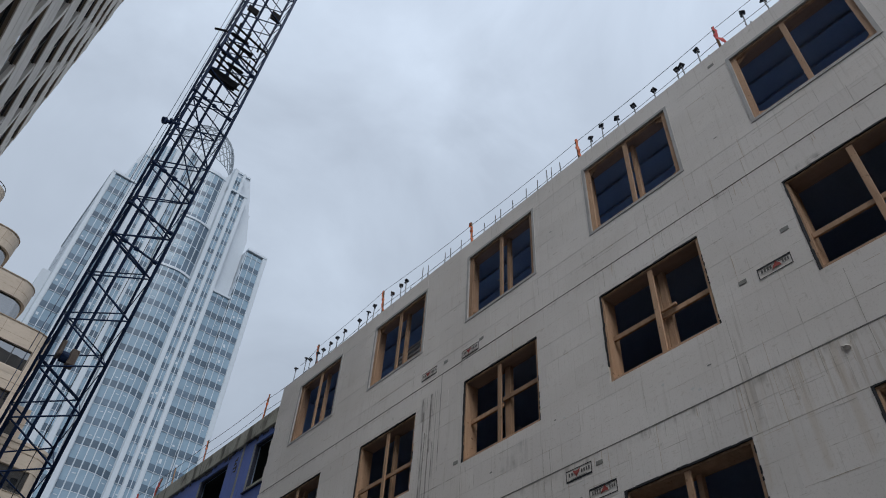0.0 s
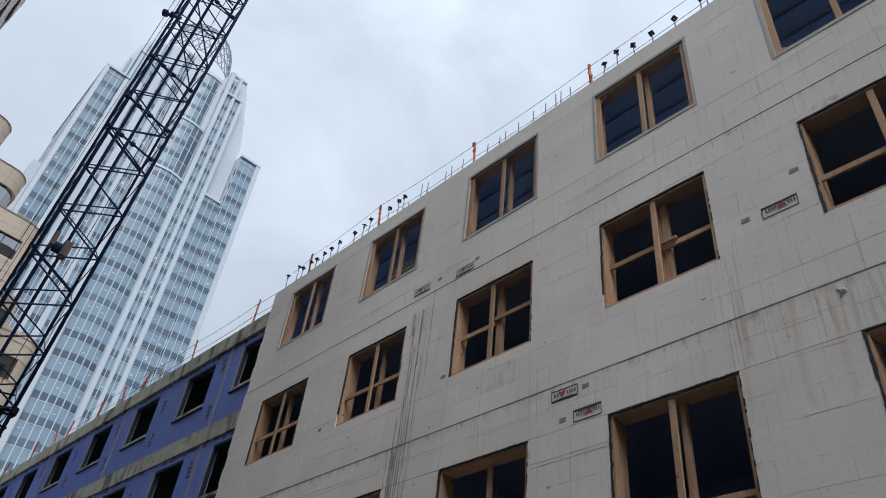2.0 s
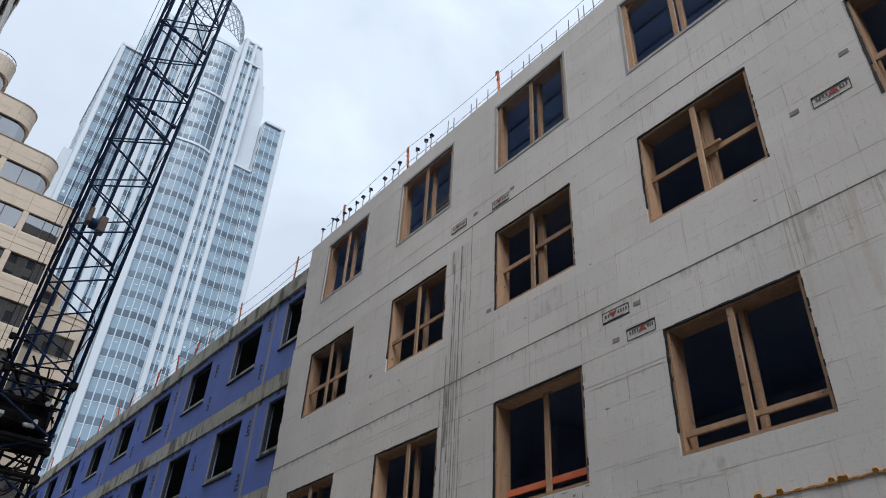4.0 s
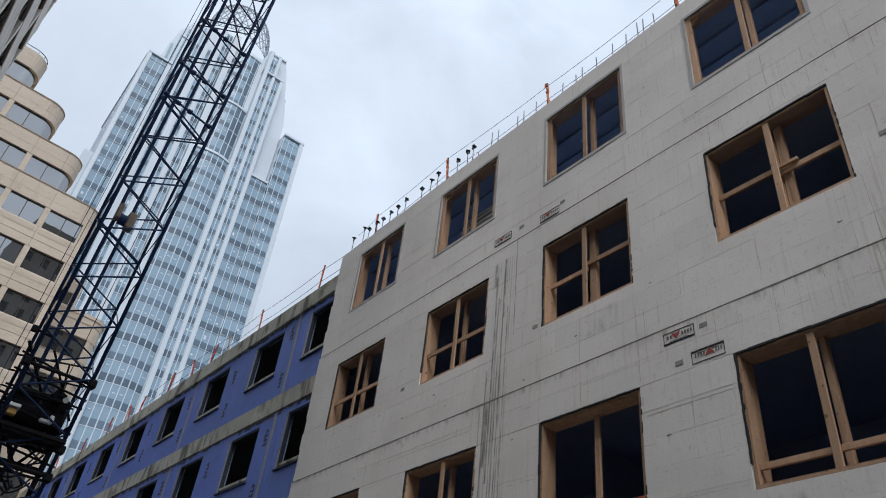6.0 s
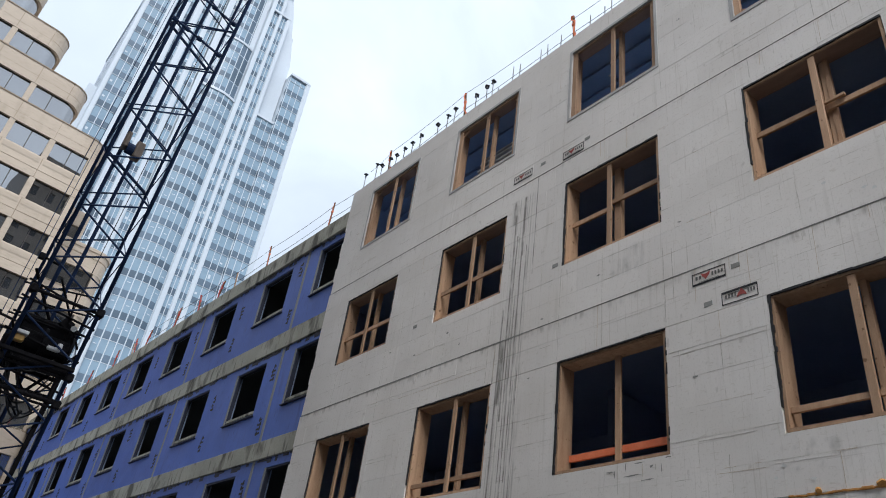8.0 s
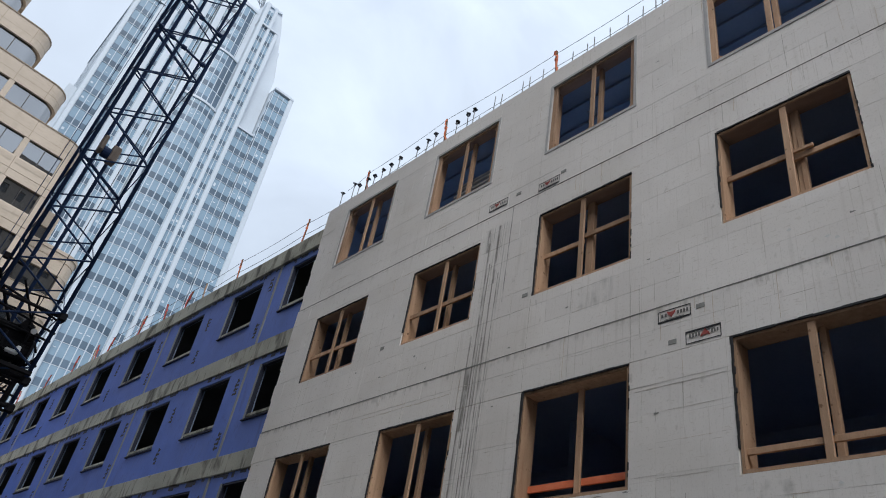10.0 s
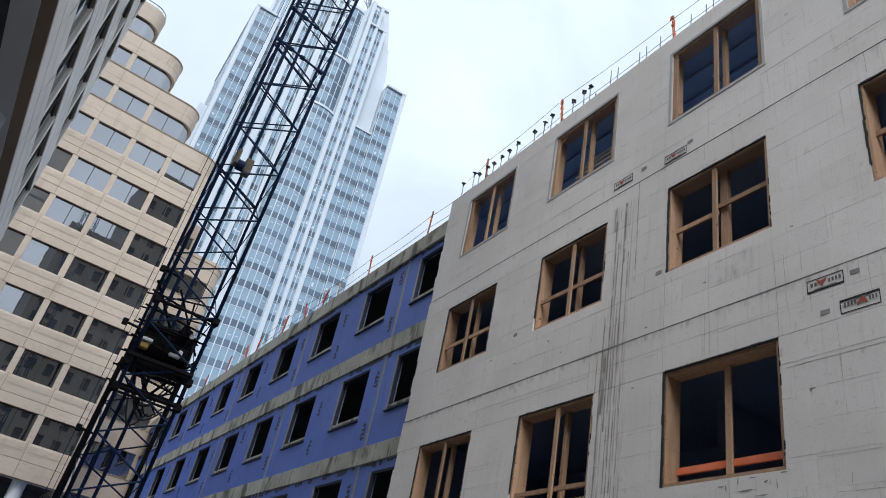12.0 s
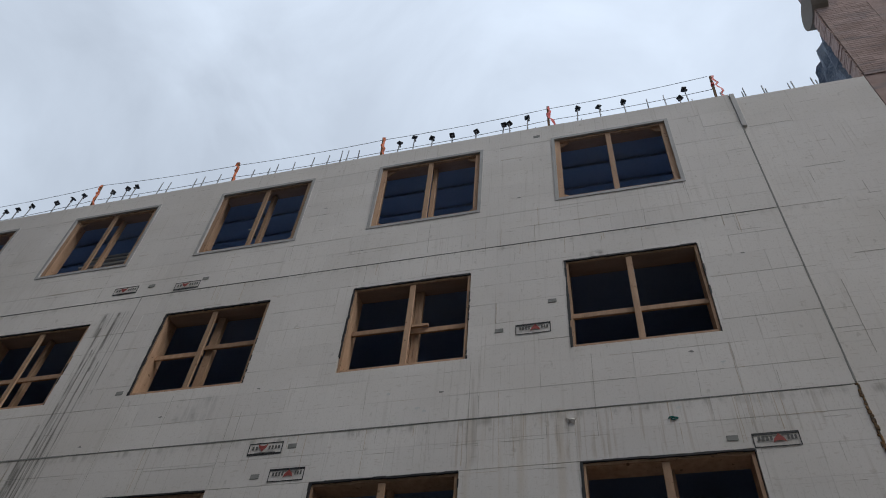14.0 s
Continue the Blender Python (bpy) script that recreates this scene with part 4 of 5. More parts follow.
for (lo, _), (_, hi) in zip(B_SLABS[:-1], B_SLABS[1:]):
    part("wall", holed(Shape(), 0.03, 0.2, BL_END, BL_FAR, hi, lo, bh), M_INSIDE, blue, "framing behind the blue sheathing")
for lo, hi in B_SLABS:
    # a dark sheet under each slab paints the shade inside the openings
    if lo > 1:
        part("ceiling", Shape().box(0.21, 5.0, BL_END + 0.2, BL_FAR - 0.2, lo - 0.03, lo - 0.004), M_SOFFIT_SHADE, blue, "dark sheet painting shade under the slab")
    part("floor_slab", Shape().bevel_box(-0.10 if hi > 14.5 else -0.06, 9.0, BL_END, BL_FAR, lo, hi, 0.012), M_CONC, blue, "stained grey concrete slab edge")
part("inner_wall", Shape().box(5.0, 5.2, BL_END, BL_FAR, 0.25, 14.2), M_INSIDE, blue)
part("inner_wall", Shape().box(0.2, 8.8, BL_END, BL_END + 0.2, 0.25, 14.2), M_INSIDE, blue)
part("inner_wall", Shape().box(0.2, 8.8, BL_FAR - 0.2, BL_FAR, 0.25, 14.2), M_INSIDE, blue)
edges = [BL_END, *[0.5 + 7.9 * k for k in range(6)], BL_FAR]
for r, ((lo, _), (_, hi)) in enumerate(zip(B_SLABS[:-1], B_SLABS[1:])):
    for a, b in zip(edges, edges[1:]):
        cuts = [(max(h[0], a + 0.03), min(h[1], b - 0.03), h[2], h[3]) for h in bh if h[0] < b and h[1] > a and hi < h[2] < lo]
        part("sheathing_panel", holed(Shape(), 0.0, 0.03, a + 0.03, b - 0.03, hi + 0.004, lo - 0.004, cuts), M_BLUE, blue)
        if b < BL_FAR:
            part("seam_strip", Shape().bevel_box(-0.02, 0.012, b - 0.06, b + 0.06, hi + 0.004, lo - 0.004, 0.004), M_SEAM, blue, "grey-blue joint strip")
        # ragged dark edge of the membrane under the slab
        edge = Shape()
        y = a + 0.05
        while y < b - 0.1:
            n = dice.uniform(0.06, 0.3)
            if dice.random() < 0.62:
                edge.box(-0.008, 0.001, y, min(y + n, b - 0.04), lo - 0.01 - dice.uniform(0.04, 0.15), lo - 0.006)
            y += n
        part("membrane_edge", edge, M_SILL, blue, "ragged dark membrane edge", "stuff")
        # rows of printed marks that cannot be read
        y = a + 0.35
        while y < b - 0.25:
            if not any(h[0] - 0.2 < y < h[1] + 0.2 for h in bh):
                for z in (hi + 0.45, hi + 1.9):
                    z += dice.uniform(-0.2, 0.2)
                    mark = Shape()
                    for i in range(4):
                        w, o = dice.uniform(0.06, 0.13), dice.uniform(-0.04, 0.04)
                        mark.box(-0.006, 0.001, y - w + o, y + w + o, z + 0.14 * i, z + 0.14 * i + 0.06)
                        o += dice.choice((-0.6, 0.5)) * w
                        mark.box(-0.0055, 0.001, y + o - 0.034, y + o + 0.034, z + 0.14 * i - 0.02, z + 0.14 * i + 0.11)
                    part("printed_mark", mark, M_BLACK, blue, "unreadable black print", "stuff")
            y += 1.32
for a, b in B_WIN:
    for c, d in B_ROWS:
        fr = Shape()
        fr.weld = True
        fr.box(0.03, 0.14, a, a + 0.05, c, d).box(0.03, 0.14, b - 0.05, b, c, d).box(0.03, 0.14, a + 0.05, b - 0.05, d - 0.05, d)
        w = part("window", fr, M_SILL, blue, "dark open window hole with grey edges")
        part("sill", Shape().bevel_box(-0.07, 0.16, a - 0.05, b + 0.05, c - 0.035, c + 0.004, 0.008), M_SILL, w)
        part("rail", Shape().bevel_box(0.02, 0.10, a + 0.05, b - 0.05, c + 0.10, c + 0.19, 0.006), M_CONC, w, "grey timber rail across the window hole")
        part("jamb", Shape().bevel_box(-0.012, 0.03, b - 0.002, b + 0.05, c, d, 0.004), M_SEAM, w)
roof_lumps = [(-1.0 + 1.7 * k + dice.uniform(-0.4, 0.4)) for k in range(22)]
for y in roof_lumps:
    part("roof_edge_block", Shape().bevel_box(-0.02, 0.5, y, y + dice.uniform(0.4, 1.1), 14.795, 14.795 + dice.uniform(0.05, 0.12), 0.01), M_CONC, blue)
turn = blue.matrix_basis
for k, y in enumerate((-0.02, 4.10, 8.3, 9.9, 12.6, 16.0, 17.3, 20.5, 24.5, 29.0)):
    p = turn @ Vector((0.12, y, 0))
    flag_post(p.y, 16.02 - 0.15 * (k % 3 == 2), 14.79, p.x, (-0.12 if k % 2 else 0.05) if k < 2 else (-0.34, 0.22, 0.38)[k % 3], M_RED if k > 1 else M_ORANGE, 1.0 if k < 2 else 2.4)
for z in (15.85, 15.35):
    line = Shape()
    line.weld = True
    ys = (-2.6, -0.02, 4.10, 8.3, 12.6, 16.0)
    for a, b in zip(ys, ys[1:]):
        last = None
        for i in range(7):
            f = i / 6
            p = turn @ Vector((0.11, a + (b - a) * f, z - 0.25 * f * (1 - f)))
            if last is not None:
                line.bar(last, p, 0.008, 5, cap=False)
            last = p
    solid("guard_cable", line, M_CABLE, "thin grey steel guard cable strung between roof stakes", "cable", group="guard cables")
for y, h in ((7.4, 1.5), (13.4, 1.6), (18.8, 1.4)):
    p = turn @ Vector((0.4, y, 14.75))
    solid("scaffold_pole", Shape().bar(p, p + Vector((0, 0.25, h)), 0.03, 6).bar(p + Vector((0, 0.1, h * 0.5)), p + Vector((0, 1.1, h * 0.45)), 0.02, 6), M_LUMBER, "pale yellow timber brace on the blue building roof", "pole", group="roof braces")


# ---- the cream offices ----
def rounded(length, depth, radius, inset=0.0, n=7):
    """Plan outline of a storey whose far front corner is rounded."""
    r = radius - inset
    pts = [(0, inset)]
    for i in range(n + 1):
        a = -math.pi / 2 + math.pi / 2 * i / n
        pts.append((length - radius + r * math.cos(a), radius + r * math.sin(a)))
    return pts + [(length - inset, depth), (0, depth)]


def curtain(shape, pts, z0, z1, thick):
    """An upright sheet along a plan line."""
    for (a, b), (c, d) in zip(pts, pts[1:]):
        n = Vector((d - b, -(c - a), 0)).normalized() * -thick
        k = len(shape.v)
        shape.v += [(a, b, z0), (c, d, z0), (c, d, z1), (a, b, z1), (a + n.x, b + n.y, z0), (c + n.x, d + n.y, z0), (c + n.x, d + n.y, z1), (a + n.x, b + n.y, z1)]
        shape.f += [(k, k + 1, k + 2, k + 3), (k + 7, k + 6, k + 5, k + 4), (k, k + 4, k + 5, k + 1), (k + 3, k + 2, k + 6, k + 7), (k, k + 3, k + 7, k + 4), (k + 1, k + 5, k + 6, k + 2)]
    shape.weld = True
    return shape


def office(name, label, at, rz, bays, pitch, win_w, floor_h, win_h, first, rows, steps, top_extra, base, depth, recess=0.17, end=0.0, cast=None):
    """Precast storeys of spandrels, piers and recessed windows. Bays run along local +x, the face looks along local -y; the top storeys step back by a bay with rounded ends."""
    ob = thing(name, label, "building", at=at, rz=rz)
    cast = cast or M_CREAM
    gap = (pitch - win_w) / 2
    count_at = [bays - max(0, r - (rows - 1 - steps)) for r in range(rows)]
    for r in range(rows):
        z = first + r * floor_h
        n = count_at[r]
        below = count_at[r - 1] if r else n
        step = n < bays
        lo = base if r == 0 else z - (floor_h - win_h)
        if r and below < bays or step:
            part("spandrel", Shape().prism(rounded(below * pitch + 0.35 + end, depth, 1.25), lo, z), cast, ob)
            mid = z - 0.62 * (floor_h - win_h)
            part("joint", curtain(Shape(), rounded(below * pitch + 0.356 + end, depth, 1.256)[:-1], mid - 0.015, mid + 0.015, 0.02), M_CREAM_DARK, ob)
            for k in range(1, below + 1):
                x = k * pitch - (0.5 if k == below else 0.0)
                part("joint", Shape().box(x - 0.012, x + 0.012, -0.006, 0.02, lo + 0.02, z - 0.08), M_CREAM_DARK, ob)
            part("coping", curtain(Shape(), [(x, y - 0.04) for x, y in rounded(below * pitch + 0.39 + end, depth, 1.29)[:-1]], z - 0.07, z + 0.015, 0.10), M_CREAM_DARK, ob, "thin brown coping")
        else:
            for k in range(n):
                mid = z - 0.62 * (floor_h - win_h)
                part("spandrel", Shape().bevel_box(k * pitch + 0.012, (k + 1) * pitch - 0.012 + (end if k == n - 1 else 0.0), 0, 0.42, mid + 0.012, z - 0.004, 0.012), cast, ob)
                part("spandrel", Shape().bevel_box(k * pitch + 0.012, (k + 1) * pitch - 0.012 + (end if k == n - 1 else 0.0), 0, 0.42, lo + 0.014, mid - 0.012, 0.012), cast, ob)
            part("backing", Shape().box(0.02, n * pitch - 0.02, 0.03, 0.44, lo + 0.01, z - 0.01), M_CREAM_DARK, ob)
            part("floor", Shape().box(0.0, n * pitch, 0.44, depth, lo + 0.1, lo + 0.4), M_INSIDE, ob)
            part("side_wall", Shape().box(n * pitch - 0.3, n * pitch + end, 0.42, depth, lo + 0.012, z + win_h), cast, ob)
        for k in range(n + 1):
            if step and k == n:
                continue
            a, b = (0, gap) if k == 0 else ((n * pitch - gap, n * pitch + end) if k == n else (k * pitch - gap, k * pitch + gap))
            part("pier", Shape().bevel_box(a + 0.004, b - 0.004, 0.02, 0.42, z - 0.002, z + win_h + 0.012, 0.012), cast, ob)
        for k in range(n):
            a, b = k * pitch + gap, (k + 1) * pitch - gap
            m = (a + b) / 2
            bar = Shape()
            bar.weld = True
            y0, y1 = recess, recess + 0.08
            bar.box(m - 0.025, m + 0.025, y0, y1, z + 0.05, z + win_h - 0.06).box(a, m - 0.025, y0, y1, z, z + 0.05).box(m - 0.025, m + 0.025, y0, y1, z, z + 0.05).box(m + 0.025, b, y0, y1, z, z + 0.05)
            bar.box(a, m - 0.025, y0, y1, z + win_h - 0.06, z + win_h).box(m - 0.025, m + 0.025, y0, y1, z + win_h - 0.06, z + win_h).box(m + 0.025, b, y0, y1, z + win_h - 0.06, z + win_h)
            w = part("window", bar, M_MULLION, ob)
            if not step:
                lip = Shape()
                lip.v = [(x, y, zz) for x in (a - 0.06, b + 0.06) for y, zz in ((-0.001, z - 0.58), (-0.02, z - 0.45), (-0.026, z - 0.12), (-0.001, z - 0.05))]
                lip.f = [(3, 2, 1, 0), (4, 5, 6, 7), (0, 1, 5, 4), (1, 2, 6, 5), (2, 3, 7, 6), (3, 0, 4, 7)]
                part("sill", lip, cast, w, "swelling cream sill")
            part("pane", Shape().box(a, m - 0.027, recess + 0.03, recess + 0.05, z + 0.052, z + win_h - 0.062), M_GLASS, w)
            if step and k == n - 1:
                curve = [p for p in rounded(n * pitch + 0.35 + end, 4.5, 1.25, 0.21)[1:-1]]
                part("pane", curtain(Shape(), [(m + 0.027, 0.21), *curve], z + 0.004, z + win_h - 0.004, 0.02), M_GLASS, w, "curved corner glass")
            else:
                part("pane", Shape().box(m + 0.027, b, recess + 0.03, recess + 0.05, z + 0.052, z + win_h - 0.062), M_GLASS, w)
                if (k * 7 + r * 3) % 4 == 1:
                    part("blind", Shape().box(m + 0.03, b - 0.02, 0.3, 0.32, z + win_h * (0.25 + 0.15 * ((k + r) % 4)), z + win_h), M_TRIM, w, "half-drawn pale blind")
        part("inner_wall", Shape().box(0.1, n * pitch - 1.4, 3.6, 3.8, z - 0.5, z + win_h + 0.2), M_INSIDE, ob)
    z = first + (rows - 1) * floor_h + win_h
    if steps:
        part("parapet", Shape().prism(rounded(count_at[-1] * pitch + 0.35 + end, depth, 1.25), z, z + top_extra), cast, ob)
        line = rounded(count_at[-1] * pitch + 0.25 + end, depth, 1.15)[:-1]
        rail = part("railing", curtain(Shape(), line, z + top_extra + 0.26, z + top_extra + 0.31, 0.04), M_MULLION, ob, "thin dark roof railing")
        for x, y in line[::2]:
            part("post", Shape().bar((x, y + 0.03, z + top_extra - 0.02), (x, y + 0.03, z + top_extra + 0.26), 0.02, 6), M_MULLION, rail)
    else:
        part("parapet", Shape().bevel_box(0, bays * pitch, 0, depth, z + 0.004, z + top_extra, 0.02), cast, ob)
    part("soffit", Shape().box(0, bays * pitch, 0.76, depth, base + 0.02, base + 0.1), M_SOFFIT_SHADE, ob, "dark soffit panels of the overhang")
    part("soffit_edge", Shape().bevel_box(0, bays * pitch, 0.27, 0.75, base - 0.012, base + 0.1, 0.01), M_BAND, ob, "grey soffit band")
    part("soffit_edge", Shape().bevel_box(0, bays * pitch, 0.015, 0.26, base - 0.004, base + 0.012, 0.003), M_CREAM_DARK, ob, "brown soffit edge")
    part("ground_floor", Shape().box(0.5, bays * pitch - 0.5, 3.0, depth, 0.0, base + 0.02), M_SOFFIT_SHADE, ob, "dark recessed ground floor")
    for k in range(4):
        x = bays * pitch - 2.14 - 2.72 * 3 * k
        if x < 0.4:
            break
        part("column", Shape().bar((x, 0.75, 0), (x, 0.75, base + 0.0), 0.40, 20), M_WHITECOL, ob, "round white column", smooth=False)
    return ob


u4, v4 = Vector((math.cos(radians(4)), math.sin(radians(4)), 0)), Vector((-math.sin(radians(4)), math.cos(radians(4)), 0))
o = (6.70 - 2.72 * 7) * u4 + 52.64 * v4
offices = office("cream_office_building", "cream precast office building with stepped rounded top floors", (o.x, o.y, 0), 4.0, 7, 2.72, 2.33, 3.35, 1.66, 27.16 - 5 * 3.35, 10, 3, 1.6, 8.4, 14.0, 0.17, 0.40)
# a lower set-back bay with a rounded end beside it
annex = thing("office_annex", "set-back cream precast office bay with a rounded end", "building", at=tuple(7.1 * u4 + 56.0 * v4), rz=4.0)
for r in range(6):
    z = 14.05 + 3.35 * (r - 2)
    part("spandrel", Shape().prism(rounded(4.5, 8, 1.2), z - 1.69 if r else 0.0, z), M_CREAM, annex)
    band = part("window", curtain(Shape(), [(0.25, 0.2), (3.62, 0.2)], z, z + 1.66, 0.02), M_GLASS, annex, "dark strip window")
    for x in (0.9, 2.25):
        part("mullion", Shape().box(x - 0.03, x + 0.03, 0.14, 0.26, z, z + 1.66), M_MULLION, band)
    part("pier", Shape().prism([(3.6, 0.05), (3.85, 0.16), (4.15, 0.40), (4.38, 0.80), (4.47, 1.3), (4.47, 7.5), (3.6, 7.5)], z, z + 1.66), M_CREAM, annex)
    part("ring", curtain(Shape(), rounded(4.53, 8, 1.23)[:-1], z - 0.12, z - 0.02, 0.06), M_CREAM_DARK, annex)
part("parapet", Shape().prism(rounded(4.5, 8, 1.2), 25.76, 27.5), M_CREAM, annex)
part("ring", curtain(Shape(), rounded(4.53, 8, 1.23)[:-1], 26.80, 26.90, 0.06), M_CREAM_DARK, annex)
part("coping", curtain(Shape(), [(x, y - 0.06) for x, y in rounded(4.62, 8, 1.32)[:-1]], 27.36, 27.62, 0.2), M_CREAM, annex, "swelling cream coping")
# one storey more stands on its inner half
part("spandrel", Shape().bevel_box(0.0, 1.95, 0.9, 8.0, 27.4, 27.66, 0.02), M_CREAM, annex)
part("pier", Shape().bevel_box(1.5, 1.95, 0.9, 8.0, 27.664, 29.1, 0.02), M_CREAM, annex)
part("pier", Shape().bevel_box(0.0, 0.4, 0.9, 8.0, 27.664, 29.1, 0.02), M_CREAM, annex)
part("pane", Shape().box(0.404, 1.496, 1.05, 1.07, 27.664, 29.1), M_GLASS, annex)
part("parapet", Shape().bevel_box(0.0, 1.95, 0.9, 8.0, 29.104, 30.4, 0.02), M_CREAM, annex)
a2 = radians(2)
wing = office("office_wing", "near cream precast office wing with deep-set windows over an overhang", (-3.88 + 9 * 2.72 * math.sin(a2), 30.2 - 9 * 2.72 * math.cos(a2), 0), 92.0, 9, 2.72, 2.35, 3.4, 1.80, 12.70, 9, 0, 1.6, 11.1, 12.0, 0.09, 0.0, M_CREAM_LIFTED)

# ---- the far tower ----
def upright(pts, y0, y1):
    """A block with an outline in x and z, carried from y0 to y1."""
    s, n = Shape(), len(pts)
    s.v = [(x, y, z) for y in (y0, y1) for x, z in pts]
    s.f = [tuple(range(n)), tuple(range(2 * n - 1, n - 1, -1))] + [(i, i + n, (i + 1) % n + n, (i + 1) % n) for i in range(n)]
    return s


TZ, TF = 4.65, 5.40                         # first band of dark panes, and storey height
tower = thing("glass_tower", "tall pale glass office tower with white piers and lattice crown", "building", at=(32.0, 172, 0))
part("wall", Shape().box(-19.4, 19.15, 1.0, 40, 0, 143.6), M_TOWER, tower, "white cladding of the lower shaft")
part("wall", Shape().box(-26.0, -19.4, -1.5, 39, 0, 163.4), M_TOWER, tower, "white cladding of a shoulder wing")
part("wall", Shape().box(19.15, 26.0, 0.0, 38, 0, 163.6), M_TOWER, tower, "white cladding of a shoulder wing")
part("wall", Shape().box(-19.6, 18.0, 3.0, 38, 143.6, 167.0), M_TOWER, tower, "white cladding of the middle shaft")
part("wall", Shape().prism([(-20.6, 3.2), (17.4, 3.2), (16.6, 36), (-20, 36)], 167.0, 181.5), M_TOWER, tower, "white cladding of the upper shaft")
part("wall", Shape().prism([(-10.2, 9.0), (8.6, 9.0), (8.6, 30), (-10.2, 30)], 181.5, 198.5), M_TOWER, tower, "white drum under the crown")
part("wall", Shape().prism([(-14.0, 3.6), (14.0, 3.6), (13.4, 34), (-13, 34)], 181.5, 191.0), M_TOWER, tower, "white cladding below the crown")
part("wall", Shape().box(-28.2, -26.0, 9.0, 38, 0, 131.0), M_TOWER, tower, "white cladding of the side wing")
part("wall", upright(((5.0, 143.6), (19.0, 143.6), (19.0, 169.0), (17.8, 175.5), (16.3, 182.0), (14.8, 189.5), (12.9, 196.6), (6.6, 195.8), (5.0, 190.0)), 2.3, 16.0), M_TOWER, tower, "white block of the upper shaft with a bowed side")
part("wall", upright(((-22.4, 166.0), (-22.4, 171.0), (-21.8, 177.0), (-20.8, 183.0), (-18.2, 190.0), (-9.5, 193.0), (-9.5, 166.0)), 3.4, 30.0), M_TOWER, tower, "white bowed shoulder under the crown")
for i in range(9):
    x = -21.5 + 1.35 * i
    part("glass_strip", Shape().box(x, x + 0.6, 3.1, 3.6, 167.6, (176.5, 182.0, 186.0, 188.6, 190.0, 190.6, 191.2, 191.6, 191.8)[i]), M_TGLASS, tower, "pale blue glass strip")
part("wall", Shape().box(-12.5, -5.5, 2.2, 10, 143.6, 192.0), M_TOWER, tower, "white pier block below the crown")
# (from, to, panes, face, bottom, top)
STRIPS = ((-25.1, -20.2, 3, -2.5, 0, 162.8), (-18.8, -16.9, 2, 0.6, 0, 165), (-15.3, -13.4, 2, 0.6, 0, 180), (-11.6, -9.6, 2, 0.4, 0, 180), (-8.2, -6.2, 2, 0.4, 0, 191),
          (7.75, 9.7, 2, 0.2, 0, 192), (10.7, 12.55, 2, 0.2, 0, 184.0), (13.7, 19.1, 3, 0.0, 0, 143), (19.35, 24.75, 3, -1.0, 0, 162.6), (13.9, 16.0, 1, 2.4, 143.8, 166))
for a, b, n, face, z0, z1 in STRIPS:
    glass = Shape().box(a, b, face + 0.1, 4.0, z0, z1)
    strip = part("glass_strip", glass, M_TGLASS, tower, "pale blue glass strip")
    mull = Shape()
    for i in range(n + 1):
        x = a + (b - a) * i / n
        mull.box(x - 0.09, x + 0.09, face - 0.06, face + 0.1, z0, z1)
    z = TZ
    while z < z1:
        if z > z0:
            mull.box(a, b, face - 0.03, face + 0.1, z - 0.16, z - 0.04)
        z += TF
    part("mullion", mull, M_TOWER, strip, "white mullions", "stuff")
    z = TZ
    while z < z1 - 2:
        if z > z0:
            pane = Shape()
            for i in range(n):
                x = a + (b - a) * i / n
                pane.box(x + 0.1, x + (b - a) / n - 0.1, face + 0.04, face + 0.1, z, z + 1.85)
            part("pane", pane, M_TDARK, strip, kind="stuff")
            # pale plates on the opaque glass paint the glints of ceiling lights inside
            ticks = Shape()
            for i in range(n):
                x = a + (b - a) * i / n
                if dice.random() < 0.32:
                    ticks.box(x + 0.35, x + 0.95, face + 0.06, face + 0.11, z + 2.5 + dice.random() * 1.2, z + 2.68 + dice.random() * 1.2)
            if ticks.v and z < 150:
                part("ceiling_light", ticks, M_TOWER, strip, "pale ticks on the glass standing for ceiling lights", "stuff")
        z += TF
# the bay in the middle swells out in a shallow wave
BAY = [(-3.9 + 10.3 * i / 12, 0.4 - 1.0 * math.sin(math.pi * (i / 12) ** 1.25) + 0.1 * (i / 12)) for i in range(13)]
for z0, z1, back in ((0, 143.6, 0.0), (143.6, 166.0, 1.6), (166.0, 189.5, 2.4)):
    pts = [(x, y + back) for x, y in BAY]
    bay = part("glass_bay", curtain(Shape(), pts, z0, z1, 0.3), M_TGLASS, tower, "curved pale blue glass bay")
    ribs = Shape()
    for x, y in pts[::2]:
        ribs.box(x - 0.11, x + 0.11, y - 0.12, y + 0.1, z0, z1)
    part("mullion", ribs, M_TOWER, bay, "white mullions", "stuff")
    part("cornice", curtain(Shape(), [(x, y - 0.3) for x, y in pts], z1 - 0.5, z1 + 0.3, 0.8), M_TOWER, bay, "white cornice of the bay")
    z = TZ
    while z < z1 - 2:
        if z > z0:
            band = Shape()
            for i, ((xa, ya), (xb, yb)) in enumerate(zip(pts, pts[1:])):
                d = Vector((xb - xa, yb - ya, 0))
                p, q = Vector((xa, ya, 0)) + d * (0.0 if i % 2 else 0.22), Vector((xb, yb, 0)) - d * (0.22 if i % 2 else 0.0)
                # upper bay's right panes run tall and dark: shaded reflection put into colour
                tall = 5.0 if back and i > 7 else 1.85
                curtain(band, [(p.x, p.y - 0.06), (q.x, q.y - 0.06)], z, z + tall, 0.05)
            part("pane", band, M_TDARK, bay, kind="stuff")
            # more painted light glints, laid on the curved glass
            ticks = Shape()
